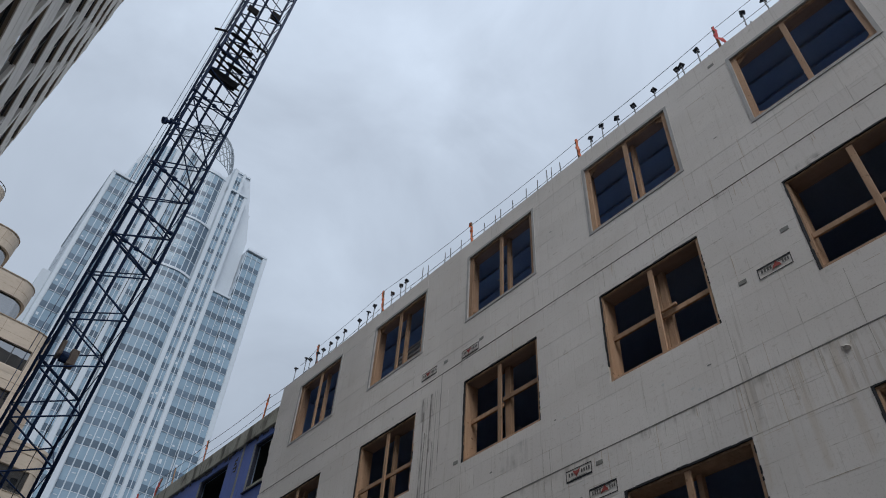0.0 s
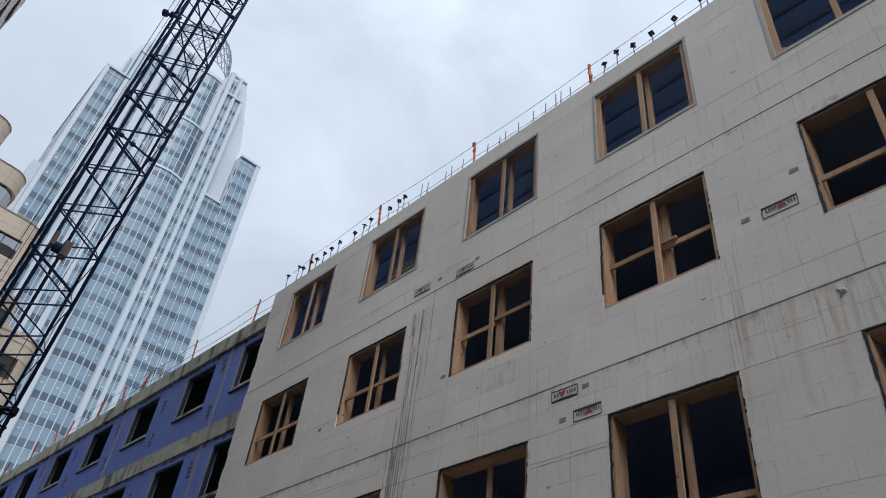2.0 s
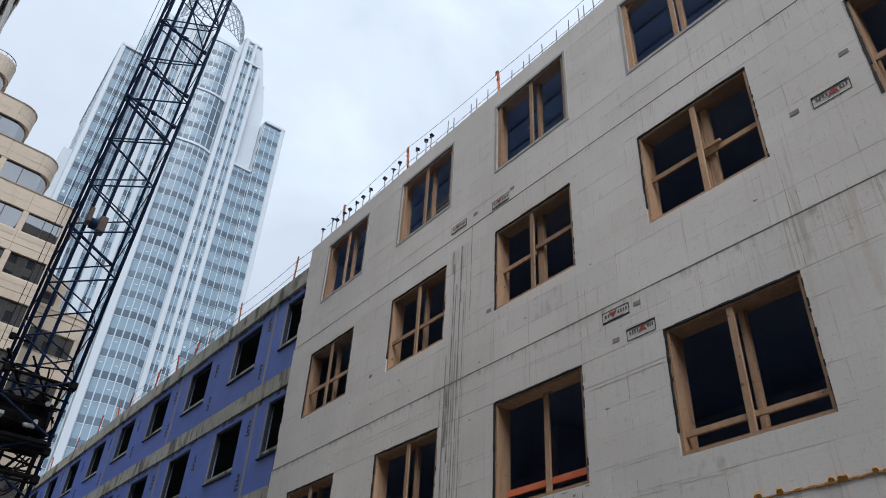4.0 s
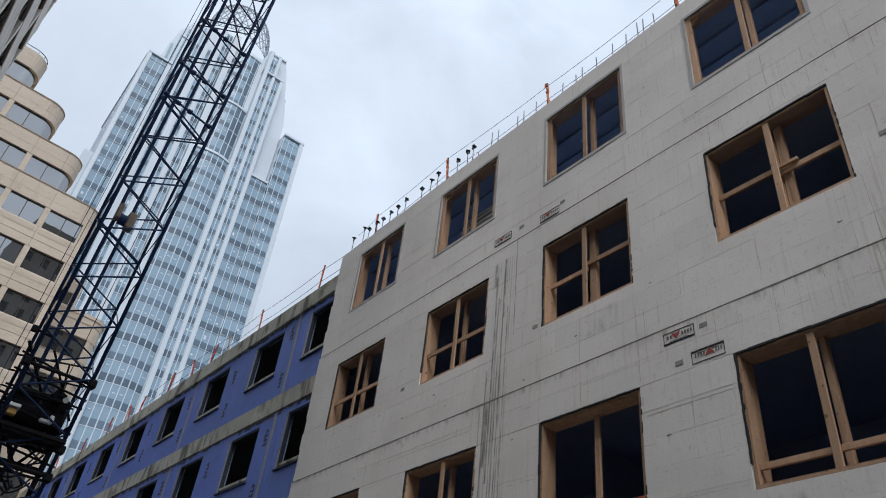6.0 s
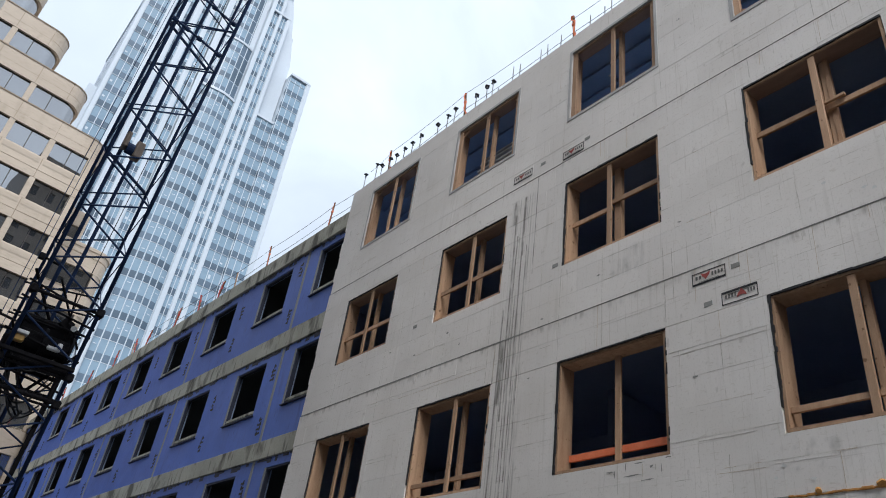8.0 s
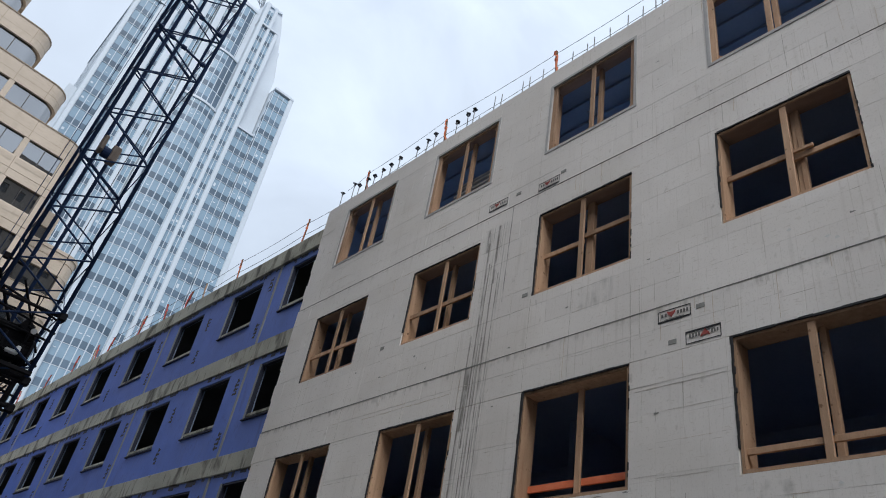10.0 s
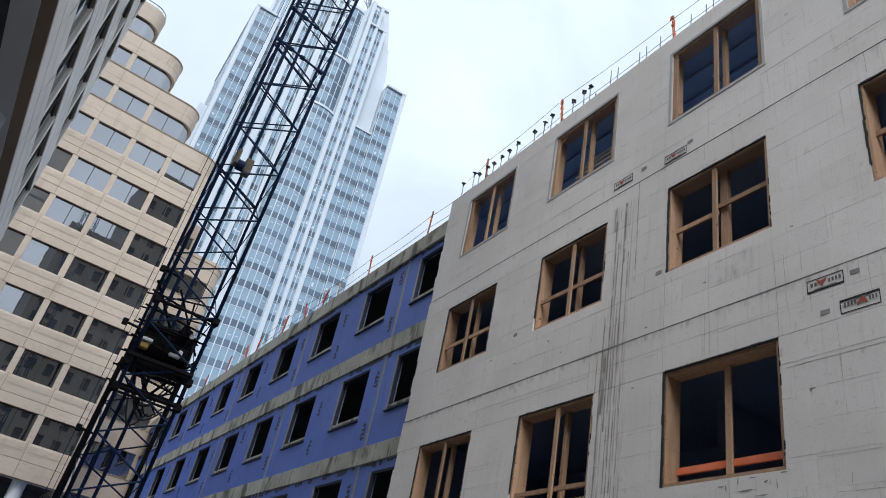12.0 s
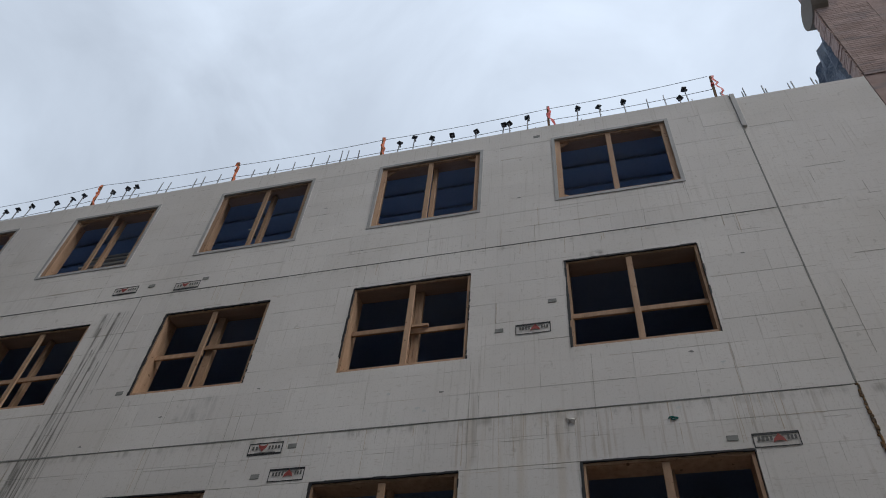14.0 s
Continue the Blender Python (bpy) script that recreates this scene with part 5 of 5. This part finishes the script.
            for (xa, ya), (xb, yb) in zip(pts[::2], pts[2::2]):
                if dice.random() < 0.35:
                    h = z + 2.6 + dice.random() * 1.6
                    curtain(ticks, [(xa + (xb - xa) * 0.3, ya + (yb - ya) * 0.3 - 0.04), (xa + (xb - xa) * 0.72, ya + (yb - ya) * 0.72 - 0.04)], h, h + 0.2, 0.03)
            if ticks.v:
                part("ceiling_light", ticks, M_TOWER, bay, "pale ticks on the glass standing for ceiling lights", "stuff")
            part("mullion", curtain(Shape(), [(x, y - 0.05) for x, y in pts], z - 0.16, z - 0.03, 0.1), M_TOWER, bay)
        z += TF
# white piers standing proud of the glass
for a, b, y0, top in ((-26.2, -25.1, -2.8, 163.9), (-20.2, -18.9, -2.6, 163.9), (-16.9, -15.3, 0.0, 167), (-13.4, -11.6, 0.0, 181), (-9.6, -8.2, 0.0, 191), (-5.8, -4.0, -0.4, 192), (6.45, 7.75, -0.5, 194.5), (9.7, 10.7, -0.3, 194.5), (12.55, 13.7, -0.3, 184.5), (24.75, 26.1, -1.3, 164.0)):
    part("pier", Shape().bevel_box(a, b, y0, 4.0, 0, top, 0.1), M_TOWER, tower, "white pier")
for a, b, y0, z in ((13.7, 19.15, -0.3, 143.0), (-26.1, -19.0, -2.9, 163.0), (19.2, 26.1, -1.4, 163.2), (6.45, 13.7, -0.4, 184.2), (6.6, 12.9, 1.8, 195.8), (-19.6, -12, 2.9, 181.4)):
    part("cornice", Shape().bevel_box(a, b, y0, 3.6, z, z + 0.9, 0.1), M_TOWER, tower, "white cornice")
lines = Shape()
for k in range(30):
    lines.box(-26.02, -25.98, -1.4, 38.8, TZ + TF * k - 0.12, TZ + TF * k + 0.12)
for y in (6.0, 13.5, 21.0, 28.5):
    lines.box(-26.02, -25.98, y, y + 0.2, 0, 163.0)
part("panel_joint", lines, M_TDARK, tower, "thin joints between the cladding panels", "stuff")
part("coping", Shape().bevel_box(-26.3, -25.8, -1.2, 39.0, 162.8, 163.9, 0.1), M_TOWER, tower, "thin roof coping")
# the narrow glazed flank of the wing that stands forward
flank = Shape()
for k in range(29):
    flank.box(19.10, 19.16, -0.85, -0.1, TZ + TF * k, TZ + TF * k + 1.85)
part("pane", flank, M_TDARK, tower, "dark panes in the narrow flank", "stuff")
# the crown: bowed lattice of thin tubes
crown = Shape()
def crown_point(u, v):
    """u along the arc, v up it."""
    a = math.pi * (0.03 + 0.94 * u)
    return Vector((-1.6 - 11.4 * math.cos(a) * (1 - 0.12 * v * v), 18.0 - 8.5 * math.sin(a) * (1 - 0.6 * v), 205.0 + 19.5 * math.sin(math.pi * 0.5 * v) * (0.45 + 0.55 * math.sin(a))))
for i in range(14):
    for j in range(5):
        p = crown_point(i / 14, j / 5)
        crown.bar(p, crown_point((i + 1) / 14, (j + 1) / 5), 0.21, 5)
        crown.bar(crown_point((i + 1) / 14, j / 5), crown_point(i / 14, (j + 1) / 5), 0.21, 5)
        crown.bar(p, crown_point((i + 1) / 14, j / 5), 0.13, 5)
for i in range(14):
    crown.bar(crown_point(i / 14, 1), crown_point((i + 1) / 14, 1), 0.25, 5)
part("crown", crown, M_CROWN, tower, "pale lattice crown of bowed tubes", "stuff")

# ---- the crane boom ----
crane = thing("lattice_boom_crane", "dark navy lattice crane boom leaning over the street", "crane", at=(1.745, 21.6 + 0.28 * 14.25, 0))
LEAN_V = Vector((-0.004, -0.28, 1.0))      # per metre of height
BACK_V = Vector((0, 1.62, 0.45))           # from the street-side chords to the rear ones
HALF, STEP = 0.865, 1.475


def node(h, sx, back):
    return LEAN_V * h + Vector((sx * (HALF if sx > 0 else HALF - 0.12 + 0.02 * back), 0, 0)) + BACK_V * back


H0, H1 = 0.0, 45.0
for sx in (-1, 1):
    for back in (0, 1):
        foot = node(0.15, sx, back)
        foot.z = 0.1
        part("chord", Shape().bar(foot, node(H1, sx, back), 0.046 if back else 0.056, 10), M_STEEL, crane, smooth=True)
part("base_frame", Shape().bevel_box(-1.5, 1.5, -0.8, 2.6, 0.0, 0.22, 0.03), M_STEEL, crane, "dark steel base frame on the street")
for k in range(-9, 20):
    h = 14.25 + k * STEP
    # zigzag lacing: on the front the far-side nodes lie half a step lower, on the rear the pattern is shifted by half a step
    fr, fl, rl, rr = h, h - 0.70, h - 0.03, h - 0.74
    for name, p, q, r in (("strut", node(fl, -1, 0), node(fr, 1, 0), 0.026), ("lacing", node(fl, -1, 0), node(fr - STEP, 1, 0), 0.028),
                          ("strut", node(rl, -1, 1), node(rr + STEP, 1, 1), 0.024), ("lacing", node(rl, -1, 1), node(rr, 1, 1), 0.05 if k in (0, 3) else 0.024),
                          ("lacing", node(fr, 1, 0), node(rr + STEP, 1, 1), 0.015), ("lacing", node(fr, 1, 0), node(rr, 1, 1), 0.015),
                          ("lacing", node(fl, -1, 0), node(rl, -1, 1), 0.015), ("lacing", node(fl, -1, 0), node(rl - STEP, -1, 1), 0.015)):
        if min(p.z, q.z) > 0.3:
            part(name, Shape().bar(p, q, r, 6), M_STEEL, crane)
    if 22.4 < h < 24.5:
        for back in (0, 1):
            part("lacing", Shape().bar(node(fl + STEP, -1, back), node(fr - STEP, 1, back), 0.026, 6), M_STEEL, crane)
            part("strut", Shape().bar(node(h + STEP / 2, -1, back), node(h + STEP / 2, 1, back), 0.026, 6), M_STEEL, crane)
# heavy tubes that run up inside, and the ropes
for x, b, r, lo, hi in ((-0.36, 0.75, 0.056, 0.6, 44.0), (0.04, 0.8, 0.053, 0.6, 44.0), (0.4, 0.6, 0.012, 9.0, 44.0)):
    o1 = Vector((x, 0, 0)) + BACK_V * b
    foot = LEAN_V * lo + o1
    part("tube" if r > 0.05 else "rope", Shape().bar(foot, LEAN_V * hi + o1, r, 10 if r > 0.05 else 5), M_STEEL if r > 0.05 else M_CABLE, crane)
for x, r in ((-1.24, 0.010), (-1.10, 0.008)):
    part("rope", Shape().bar(LEAN_V * 2.0 + Vector((x, 0.05, 0)), LEAN_V * 44 + Vector((x + 0.25, 0.05, 0)), r, 6), M_STEEL, crane, "rope running outside the boom")
# rollers on cross bars, at two nodes in the middle and two higher up
for h in (17.93, 19.05, 20.7, 24.0, 26.2):
    a, b = node(h, -1.08, -0.12), node(h, 0.82, -0.05) + Vector((0, 0, -0.25))
    bar = part("roller_bar", Shape().bar(a, b, 0.035, 8), M_STEEL, crane, "cross bar with rope rollers")
    for f in (0.0, 0.28, 0.55, 1.0):
        p = a + (b - a) * f
        part("roller", Shape().bar(p + Vector((-0.07, 0, 0)), p + Vector((0.07, 0, 0)), 0.075, 10), M_STEEL, bar)
# a boxed pulley inside the boom
p = LEAN_V * 14.3 + Vector((-0.17, 0, 0)) + BACK_V * 0.5
box = part("pulley_box", Shape().bevel_box(p.x - 0.26, p.x - 0.13, p.y - 0.16, p.y + 0.16, p.z - 0.12, p.z + 0.42, 0.03), M_BOARD, crane, "weathered brown pulley housing")
part("pulley_plate", Shape().bevel_box(p.x + 0.08, p.x + 0.32, p.y - 0.16, p.y + 0.16, p.z - 0.30, p.z + 0.26, 0.03), M_BOARD, box)
part("pulley", Shape().bar((p.x - 0.13, p.y, p.z - 0.05), (p.x + 0.08, p.y, p.z - 0.05), 0.17, 14), M_STEEL, box)
# the winch deck
wc = LEAN_V * 8.75 + BACK_V * 0.5
part("winch_housing", Shape().bevel_box(wc.x - 0.66, wc.x + 0.55, wc.y - 0.2, wc.y + 0.6, wc.z - 0.30, wc.z + 0.45, 0.05), M_SHADED_STEEL, crane, "black winch housing inside the boom")
# gearboxes, brackets and pipes crowded round the winch
box_dice = random.Random(21)
for k in range(13):
    x, z, d = box_dice.uniform(-0.75, 0.6), box_dice.uniform(-0.85, 0.75), box_dice.uniform(-0.6, 0.2)
    a, c = box_dice.uniform(0.06, 0.2), box_dice.uniform(0.05, 0.18)
    turn_k = Matrix.Translation(wc + Vector((x, d - 0.28 * z, z))) @ Matrix.Rotation(box_dice.uniform(-0.5, 0.5), 4, "Y")
    part("bracket", Shape().bevel_box(-a, a, -0.08, 0.08, -c, c, 0.02, turn_k), M_SHADED_STEEL, crane)
    part("pipe", Shape().bar(wc + Vector((x, d - 0.1 - 0.28 * z, z)), wc + Vector((box_dice.uniform(-0.8, 0.8), d - 0.28 * z, z + box_dice.uniform(-0.6, 0.6))), box_dice.uniform(0.015, 0.035), 6), M_SHADED_STEEL, crane)
for z, rr in ((0.75, 0.05), (-0.92, 0.05), (-1.02, 0.04), (-1.62, 0.06), (-1.74, 0.035)):
    part("deck_beam", Shape().bar(wc + Vector((-0.84, -0.83 - 0.28 * z, z)), wc + Vector((0.92, -0.83 - 0.28 * z, z)), rr, 8), M_SHADED_STEEL, crane)
for z in (0.75, -0.97, -1.66):
    for x in (-0.8, 0.9):
        p = wc + Vector((x, -0.86 - 0.28 * z, z))
        part("hinge_block", Shape().bevel_box(p.x - 0.10, p.x + 0.10, p.y - 0.1, p.y + 0.12, p.z - 0.12, p.z + 0.12, 0.04), M_SHADED_STEEL, crane, "black hinge block on the chord")
# doubled chords below the deck
for x0, x1, rr in ((-0.90, -0.98, 0.06), (0.70, 0.62, 0.06), (-0.72, -0.70, 0.04)):
    part("chord", Shape().bar(wc + Vector((x0, -0.8 + 0.28 * 0.9, -0.9)), wc + Vector((x1, -0.8 + 0.28 * 6.5, -6.5)), rr, 8), M_SHADED_STEEL, crane)
# clamps that hold the outer ropes off the boom
for z, x in ((-0.07, -1.27), (-2.83, -1.16), (1.55, -0.98)):
    p = wc + Vector((x, -0.82 - 0.28 * z, z))
    clamp = part("rope_clamp", Shape().bevel_box(p.x - 0.07, p.x + 0.07, p.y - 0.06, p.y + 0.06, p.z - 0.09, p.z + 0.09, 0.02), M_SHADED_STEEL, crane, "black rope clamp on a short arm")
    part("arm", Shape().bar(p + Vector((0.06, 0, 0)), p + Vector((0.45, 0.05, -0.03)), 0.035, 8), M_SHADED_STEEL, clamp)
# hoses that sag below the deck
sag_dice = random.Random(5)
for k in range(6):
    run = []
    x0, x1, z0, z1, drop = sag_dice.uniform(-0.7, -0.1), sag_dice.uniform(0.0, 0.7), sag_dice.uniform(-1.0, -0.7), sag_dice.uniform(-1.9, -1.0), sag_dice.uniform(0.3, 0.9)
    for i in range(13):
        f = i / 12
        z = z0 + (z1 - z0) * f - drop * math.sin(math.pi * f)
        run.append(wc + Vector((x0 + (x1 - x0) * f, sag_dice.uniform(-0.02, 0.02) - 0.5 + 0.12 * k - 0.28 * z, z)))
    part("hose", Shape().tube(run, 0.02 + 0.004 * (k % 3)), M_BLACK, crane, "sagging black hose")
part("motor", Shape().bar((wc.x + 0.36, wc.y + 0.15, wc.z + 0.3), (wc.x + 0.72, wc.y + 0.15, wc.z + 0.3), 0.24, 16), M_SHADED_STEEL, crane, "round dark winch motor")
rope = Shape().bar((wc.x - 0.7, wc.y - 0.1, wc.z - 0.25), (wc.x + 0.7, wc.y - 0.1, wc.z - 0.25), 0.28, 18)
for i in range(22):
    x = wc.x - 0.66 + 0.06 * i
    rope.bar((x, wc.y - 0.1, wc.z - 0.25), (x + 0.04, wc.y - 0.1, wc.z - 0.25), 0.30, 18)
rope.weld = True
part("winch_drum", rope, M_SHADED_STEEL, crane, "winch drum wound with dark rope", "stuff")
for x in (-0.72, 0.0, 0.68):
    part("drum_flange", Shape().bar((wc.x + x - 0.03, wc.y - 0.1, wc.z - 0.25), (wc.x + x + 0.03, wc.y - 0.1, wc.z - 0.25), 0.46, 18), M_SHADED_STEEL, crane)
for dy in (-0.72, -0.35, 0.1, 0.6):
    part("deck_beam", Shape().bevel_box(wc.x - 0.90, wc.x + 0.92, wc.y + dy - 0.05, wc.y + dy + 0.05, wc.z - 0.84, wc.z - 0.74, 0.01), M_SHADED_STEEL, crane)
for i in range(7):
    dh = -1.5 + 0.42 * i
    slope = dice.uniform(-0.35, 0.1)
    part("deck_rail", Shape().bar(wc + Vector((-0.98, -0.62 - 0.28 * dh, dh)), wc + Vector((0.98, -0.58 - 0.28 * dh, dh + slope)), 0.03, 6), M_SHADED_STEEL, crane)
    part("deck_rail", Shape().bar(wc + Vector((-0.98, 0.75 - 0.28 * dh, dh + 0.4)), wc + Vector((0.98, 0.75 - 0.28 * dh, dh + 0.4 - slope)), 0.026, 6), M_SHADED_STEEL, crane)
for x0, z0, x1, z1 in ((-0.95, 1.3, 0.2, 0.2), (-0.3, 1.3, 0.9, 0.0), (-0.9, 0.0, -0.1, -1.2), (0.9, -0.3, 0.1, -1.5), (-0.5, -0.9, 0.6, -1.7), (-0.95, -1.0, 0.3, -1.9), (0.2, 1.1, 0.7, -0.9), (-0.7, 1.0, -0.55, -0.8)):
    part("deck_brace", Shape().bar(wc + Vector((x0, -0.6 - 0.28 * z0, z0)), wc + Vector((x1, dice.uniform(-0.6, 0.4) - 0.28 * z1, z1)), dice.choice((0.024, 0.03, 0.04)), 6), M_SHADED_STEEL, crane)
run = [wc + Vector((-0.6 + 1.2 * i / 14, -0.45 + 0.02 * i, -0.75 - 0.55 * math.sin(math.pi * i / 14) + 0.5 * i / 14)) for i in range(15)]
part("hose", Shape().tube(run, 0.022), M_BLACK, crane, "sagging black hose")
lamp = part("work_lamp", Shape().bevel_box(wc.x - 0.70, wc.x - 0.46, wc.y - 0.75, wc.y - 0.55, wc.z - 0.54, wc.z - 0.36, 0.03), M_LAMPGLOW, crane, "amber work lamp with white hood")
part("hood", Shape().bevel_box(wc.x - 0.74, wc.x - 0.42, wc.y - 0.82, wc.y - 0.5, wc.z - 0.35, wc.z - 0.26, 0.01), M_WHITECOL, lamp)
part("guard", Shape().bevel_box(wc.x + 0.10, wc.x + 0.42, wc.y - 0.74, wc.y - 0.6, wc.z - 0.48, wc.z - 0.38, 0.03).bevel_box(wc.x + 0.32, wc.x + 0.44, wc.y - 0.74, wc.y - 0.6, wc.z - 0.40, wc.z - 0.24, 0.03), M_WHITECOL, crane, "bent white machine guard")
part("disc", Shape().bar((wc.x + 0.51, wc.y - 0.66, wc.z + 0.25), (wc.x + 0.51, wc.y - 0.70, wc.z + 0.25), 0.075, 14), M_WHITECOL, crane, "small white disc")
# a side sheave on an arm
arm = part("sheave_arm", Shape().bar(node(22.6, -0.9, 0), node(22.3, -1.55, -0.1), 0.06, 8), M_STEEL, crane, "side arm with a small sheave")
part("sheave", Shape().bar(node(22.3, -1.5, -0.12), node(22.3, -1.62, -0.08), 0.13, 12), M_STEEL, arm)
part("sheave", Shape().bar(node(22.45, -1.22, -0.06), node(22.45, -1.34, -0.04), 0.12, 12), M_STEEL, arm)
# the upper work platform with its cage
for h in (25.7, 26.6, 27.6):
    c = LEAN_V * h
    ring = part("platform_ring", Shape().bar(node(h, -0.95, -0.05), node(h - 0.3, 0.95, -0.05), 0.045, 6), M_SHADED_STEEL, crane)
    for back in (0.45, 0.95):
        part("platform_ring", Shape().bar(node(h, -0.9, back), node(h - 0.25, 0.9, back), 0.035, 6), M_SHADED_STEEL, crane)
    for j in range(3):
        x = -0.68 + 0.62 * j + dice.uniform(-0.05, 0.05)
        part("bracket", Shape().bar(node(h - 0.12, x, 0.1 * j), node(h + 0.45, x + dice.uniform(-0.08, 0.08), 0.1 * j + 0.1), dice.uniform(0.025, 0.045), 6), M_SHADED_STEEL, ring)
    part("bracket", Shape().bevel_box(c.x - 0.62, c.x + 0.1, c.y + 0.3, c.y + 0.4, c.z - 0.07, c.z + 0.09, 0.02), M_SHADED_STEEL, ring)
    part("bracket", Shape().bevel_box(c.x - 0.2, c.x + 0.5, c.y + 0.75, c.y + 0.85, c.z + 0.15, c.z + 0.27, 0.02), M_SHADED_STEEL, ring)
for h, x0, x1, t in ((25.35, -0.75, 0.45, 0.42), (28.9, -0.6, -0.15, 0.42), (29.3, 0.3, 0.7, 0.6), (30.3, -0.7, -0.25, 0.4)):
    c = LEAN_V * h
    part("gusset_plate", Shape().bevel_box(c.x + x0, c.x + x1, c.y + 0.05, c.y + 0.12, c.z - t / 2, c.z + t / 2, 0.02), M_SHADED_STEEL, crane, "dark gusset plate")
run = [LEAN_V * 26.7 + Vector((-1.25 + 0.2 * i, -0.1, 0.5 * math.sin(math.pi * (0.15 + 0.1 * i)) + 0.036 * i)) for i in range(8)]
part("hose_arm", Shape().tube(run, 0.05), M_SHADED_STEEL, crane, "bent guide arm")

# ---- the brick building beside the foam wall ----
brick = thing("brick_building", "old weathered brown brick building rising beside the foam wall", "building")
part("wall", Shape().box(7.34, 8.25, -9.0, -2.16, 0, 16.4), M_CORE, brick, "dark party wall behind the tarp")
# the tarp hangs in folds over the party wall, its free edge torn
tarp, fold_dice = Shape(), random.Random(8)
NX, NZ = 9, 16
rows_of = []
for j in range(NZ + 1):
    z = 13.6 + 3.1 * j / NZ
    edge = 8.62 - 0.16 * math.sin(j * 0.9) - 0.05 * j / NZ + fold_dice.uniform(-0.05, 0.05)
    rows_of.append([Vector((7.335 + (edge - 7.335) * i / NX, -2.08 + 0.05 * math.sin(i * 1.7 + j * 0.45) + fold_dice.uniform(-0.02, 0.02), z + 0.03 * math.sin(i * 2.1))) for i in range(NX + 1)])
for j in range(NZ):
    for i in range(NX):
        for o in (0.0, -0.012):
            tarp.quad(*[p + Vector((0, o, 0)) for p in (rows_of[j][i], rows_of[j][i + 1], rows_of[j + 1][i + 1], rows_of[j + 1][i])])
tarp.weld = True
part("tarp", tarp, M_TARP, brick, "crumpled grey-blue tarp hanging in folds")
part("front_wall", Shape().box(7.05, 7.33, -9.0, -2.04, 0, 19.5), M_BRICK, brick, "weathered brown brick front")
part("front_wall", Shape().box(7.034, 7.046, -9.0, -2.99, 0, 19.5), M_BRICK, brick, "weathered brown brick front")
gutter = Shape().bar((7.24, -2.3, 17.38), (7.24, -1.98, 17.38), 0.40, 28)
part("gutter", gutter, M_STONE, brick, "dark rounded cornice end")
# bricks of the corner that shows above the wall
course = Shape().bevel_box(0, 0.02, 0.001, 0.209, 0.001, 0.072, 0.003).data("brick", M_BRICK)
header = Shape().bevel_box(0, 0.02, 0.001, 0.104, 0.001, 0.072, 0.003).data("brick", M_BRICK)
corner = Shape().bevel_box(0, 0.30, 0.0, 0.03, 0.001, 0.072, 0.004).data("brick", M_RETURN)
for r in range(44):
    z = 14.2 + r * 0.073
    if r % 2:
        part("brick", header, M_BRICK, brick).location = (7.032, -2.145, z)
    else:
        part("brick", header, M_BRICK, brick).location = (7.032, -2.985, z)
    for k in range(4):
        part("brick", course, M_BRICK, brick).location = (7.032 - dice.choice((0, 0, 0.001, 0.002)), -2.04 - 0.21 * (k + 1) - (0.105 if r % 2 else 0.0), z)
    part("brick", corner, M_RETURN, brick).location = (7.034 + dice.uniform(0, 0.03), -2.04 + dice.uniform(-0.012, 0.014), z)

# ---- the blocks behind the walk, which close the street; two stand in the office windows, an unseen one shades the foam wall ----
def stone_block(label, at, rz, length, depth, height, mat):
    ob = thing("stone_block", label, "building", at=at, rz=rz)
    holes = [(float(x), float(x) + 1.3, float(z), float(z) + 2.0) for z in np.arange(3.0, height - 3.5, 3.6) for x in np.arange(1.2, length - 1.5, 2.9)]
    front = holed(Shape(), -0.5, 0.0, 0.0, length, 0.0, height, holes)
    front.v = [(y, x, z) for x, y, z in front.v]
    part("wall", front, mat, ob, "masonry front with deep window holes")
    part("core", Shape().box(0.0, length, -depth, -0.51, 0.0, height - 0.2), M_SOFFIT_SHADE, ob, "dark glass behind the window holes")


stone_block("grey-brown stone block standing down the street", (4.0, -30.0, 0), 0.0, 8.6, 16.0, 62.0, M_STONE)
stone_block("tall grey-brown stone block standing down the street", (13.0, -30.0, 0), 0.0, 26.0, 16.0, 80.0, M_STONE)
# added out of view, to hold skylight off the lower foam wall
stone_block("unseen cream block added opposite to darken the wall", (-3.0, 1.5, 0), -90.0, 30.0, 12.0, 21.5, M_CREAM)
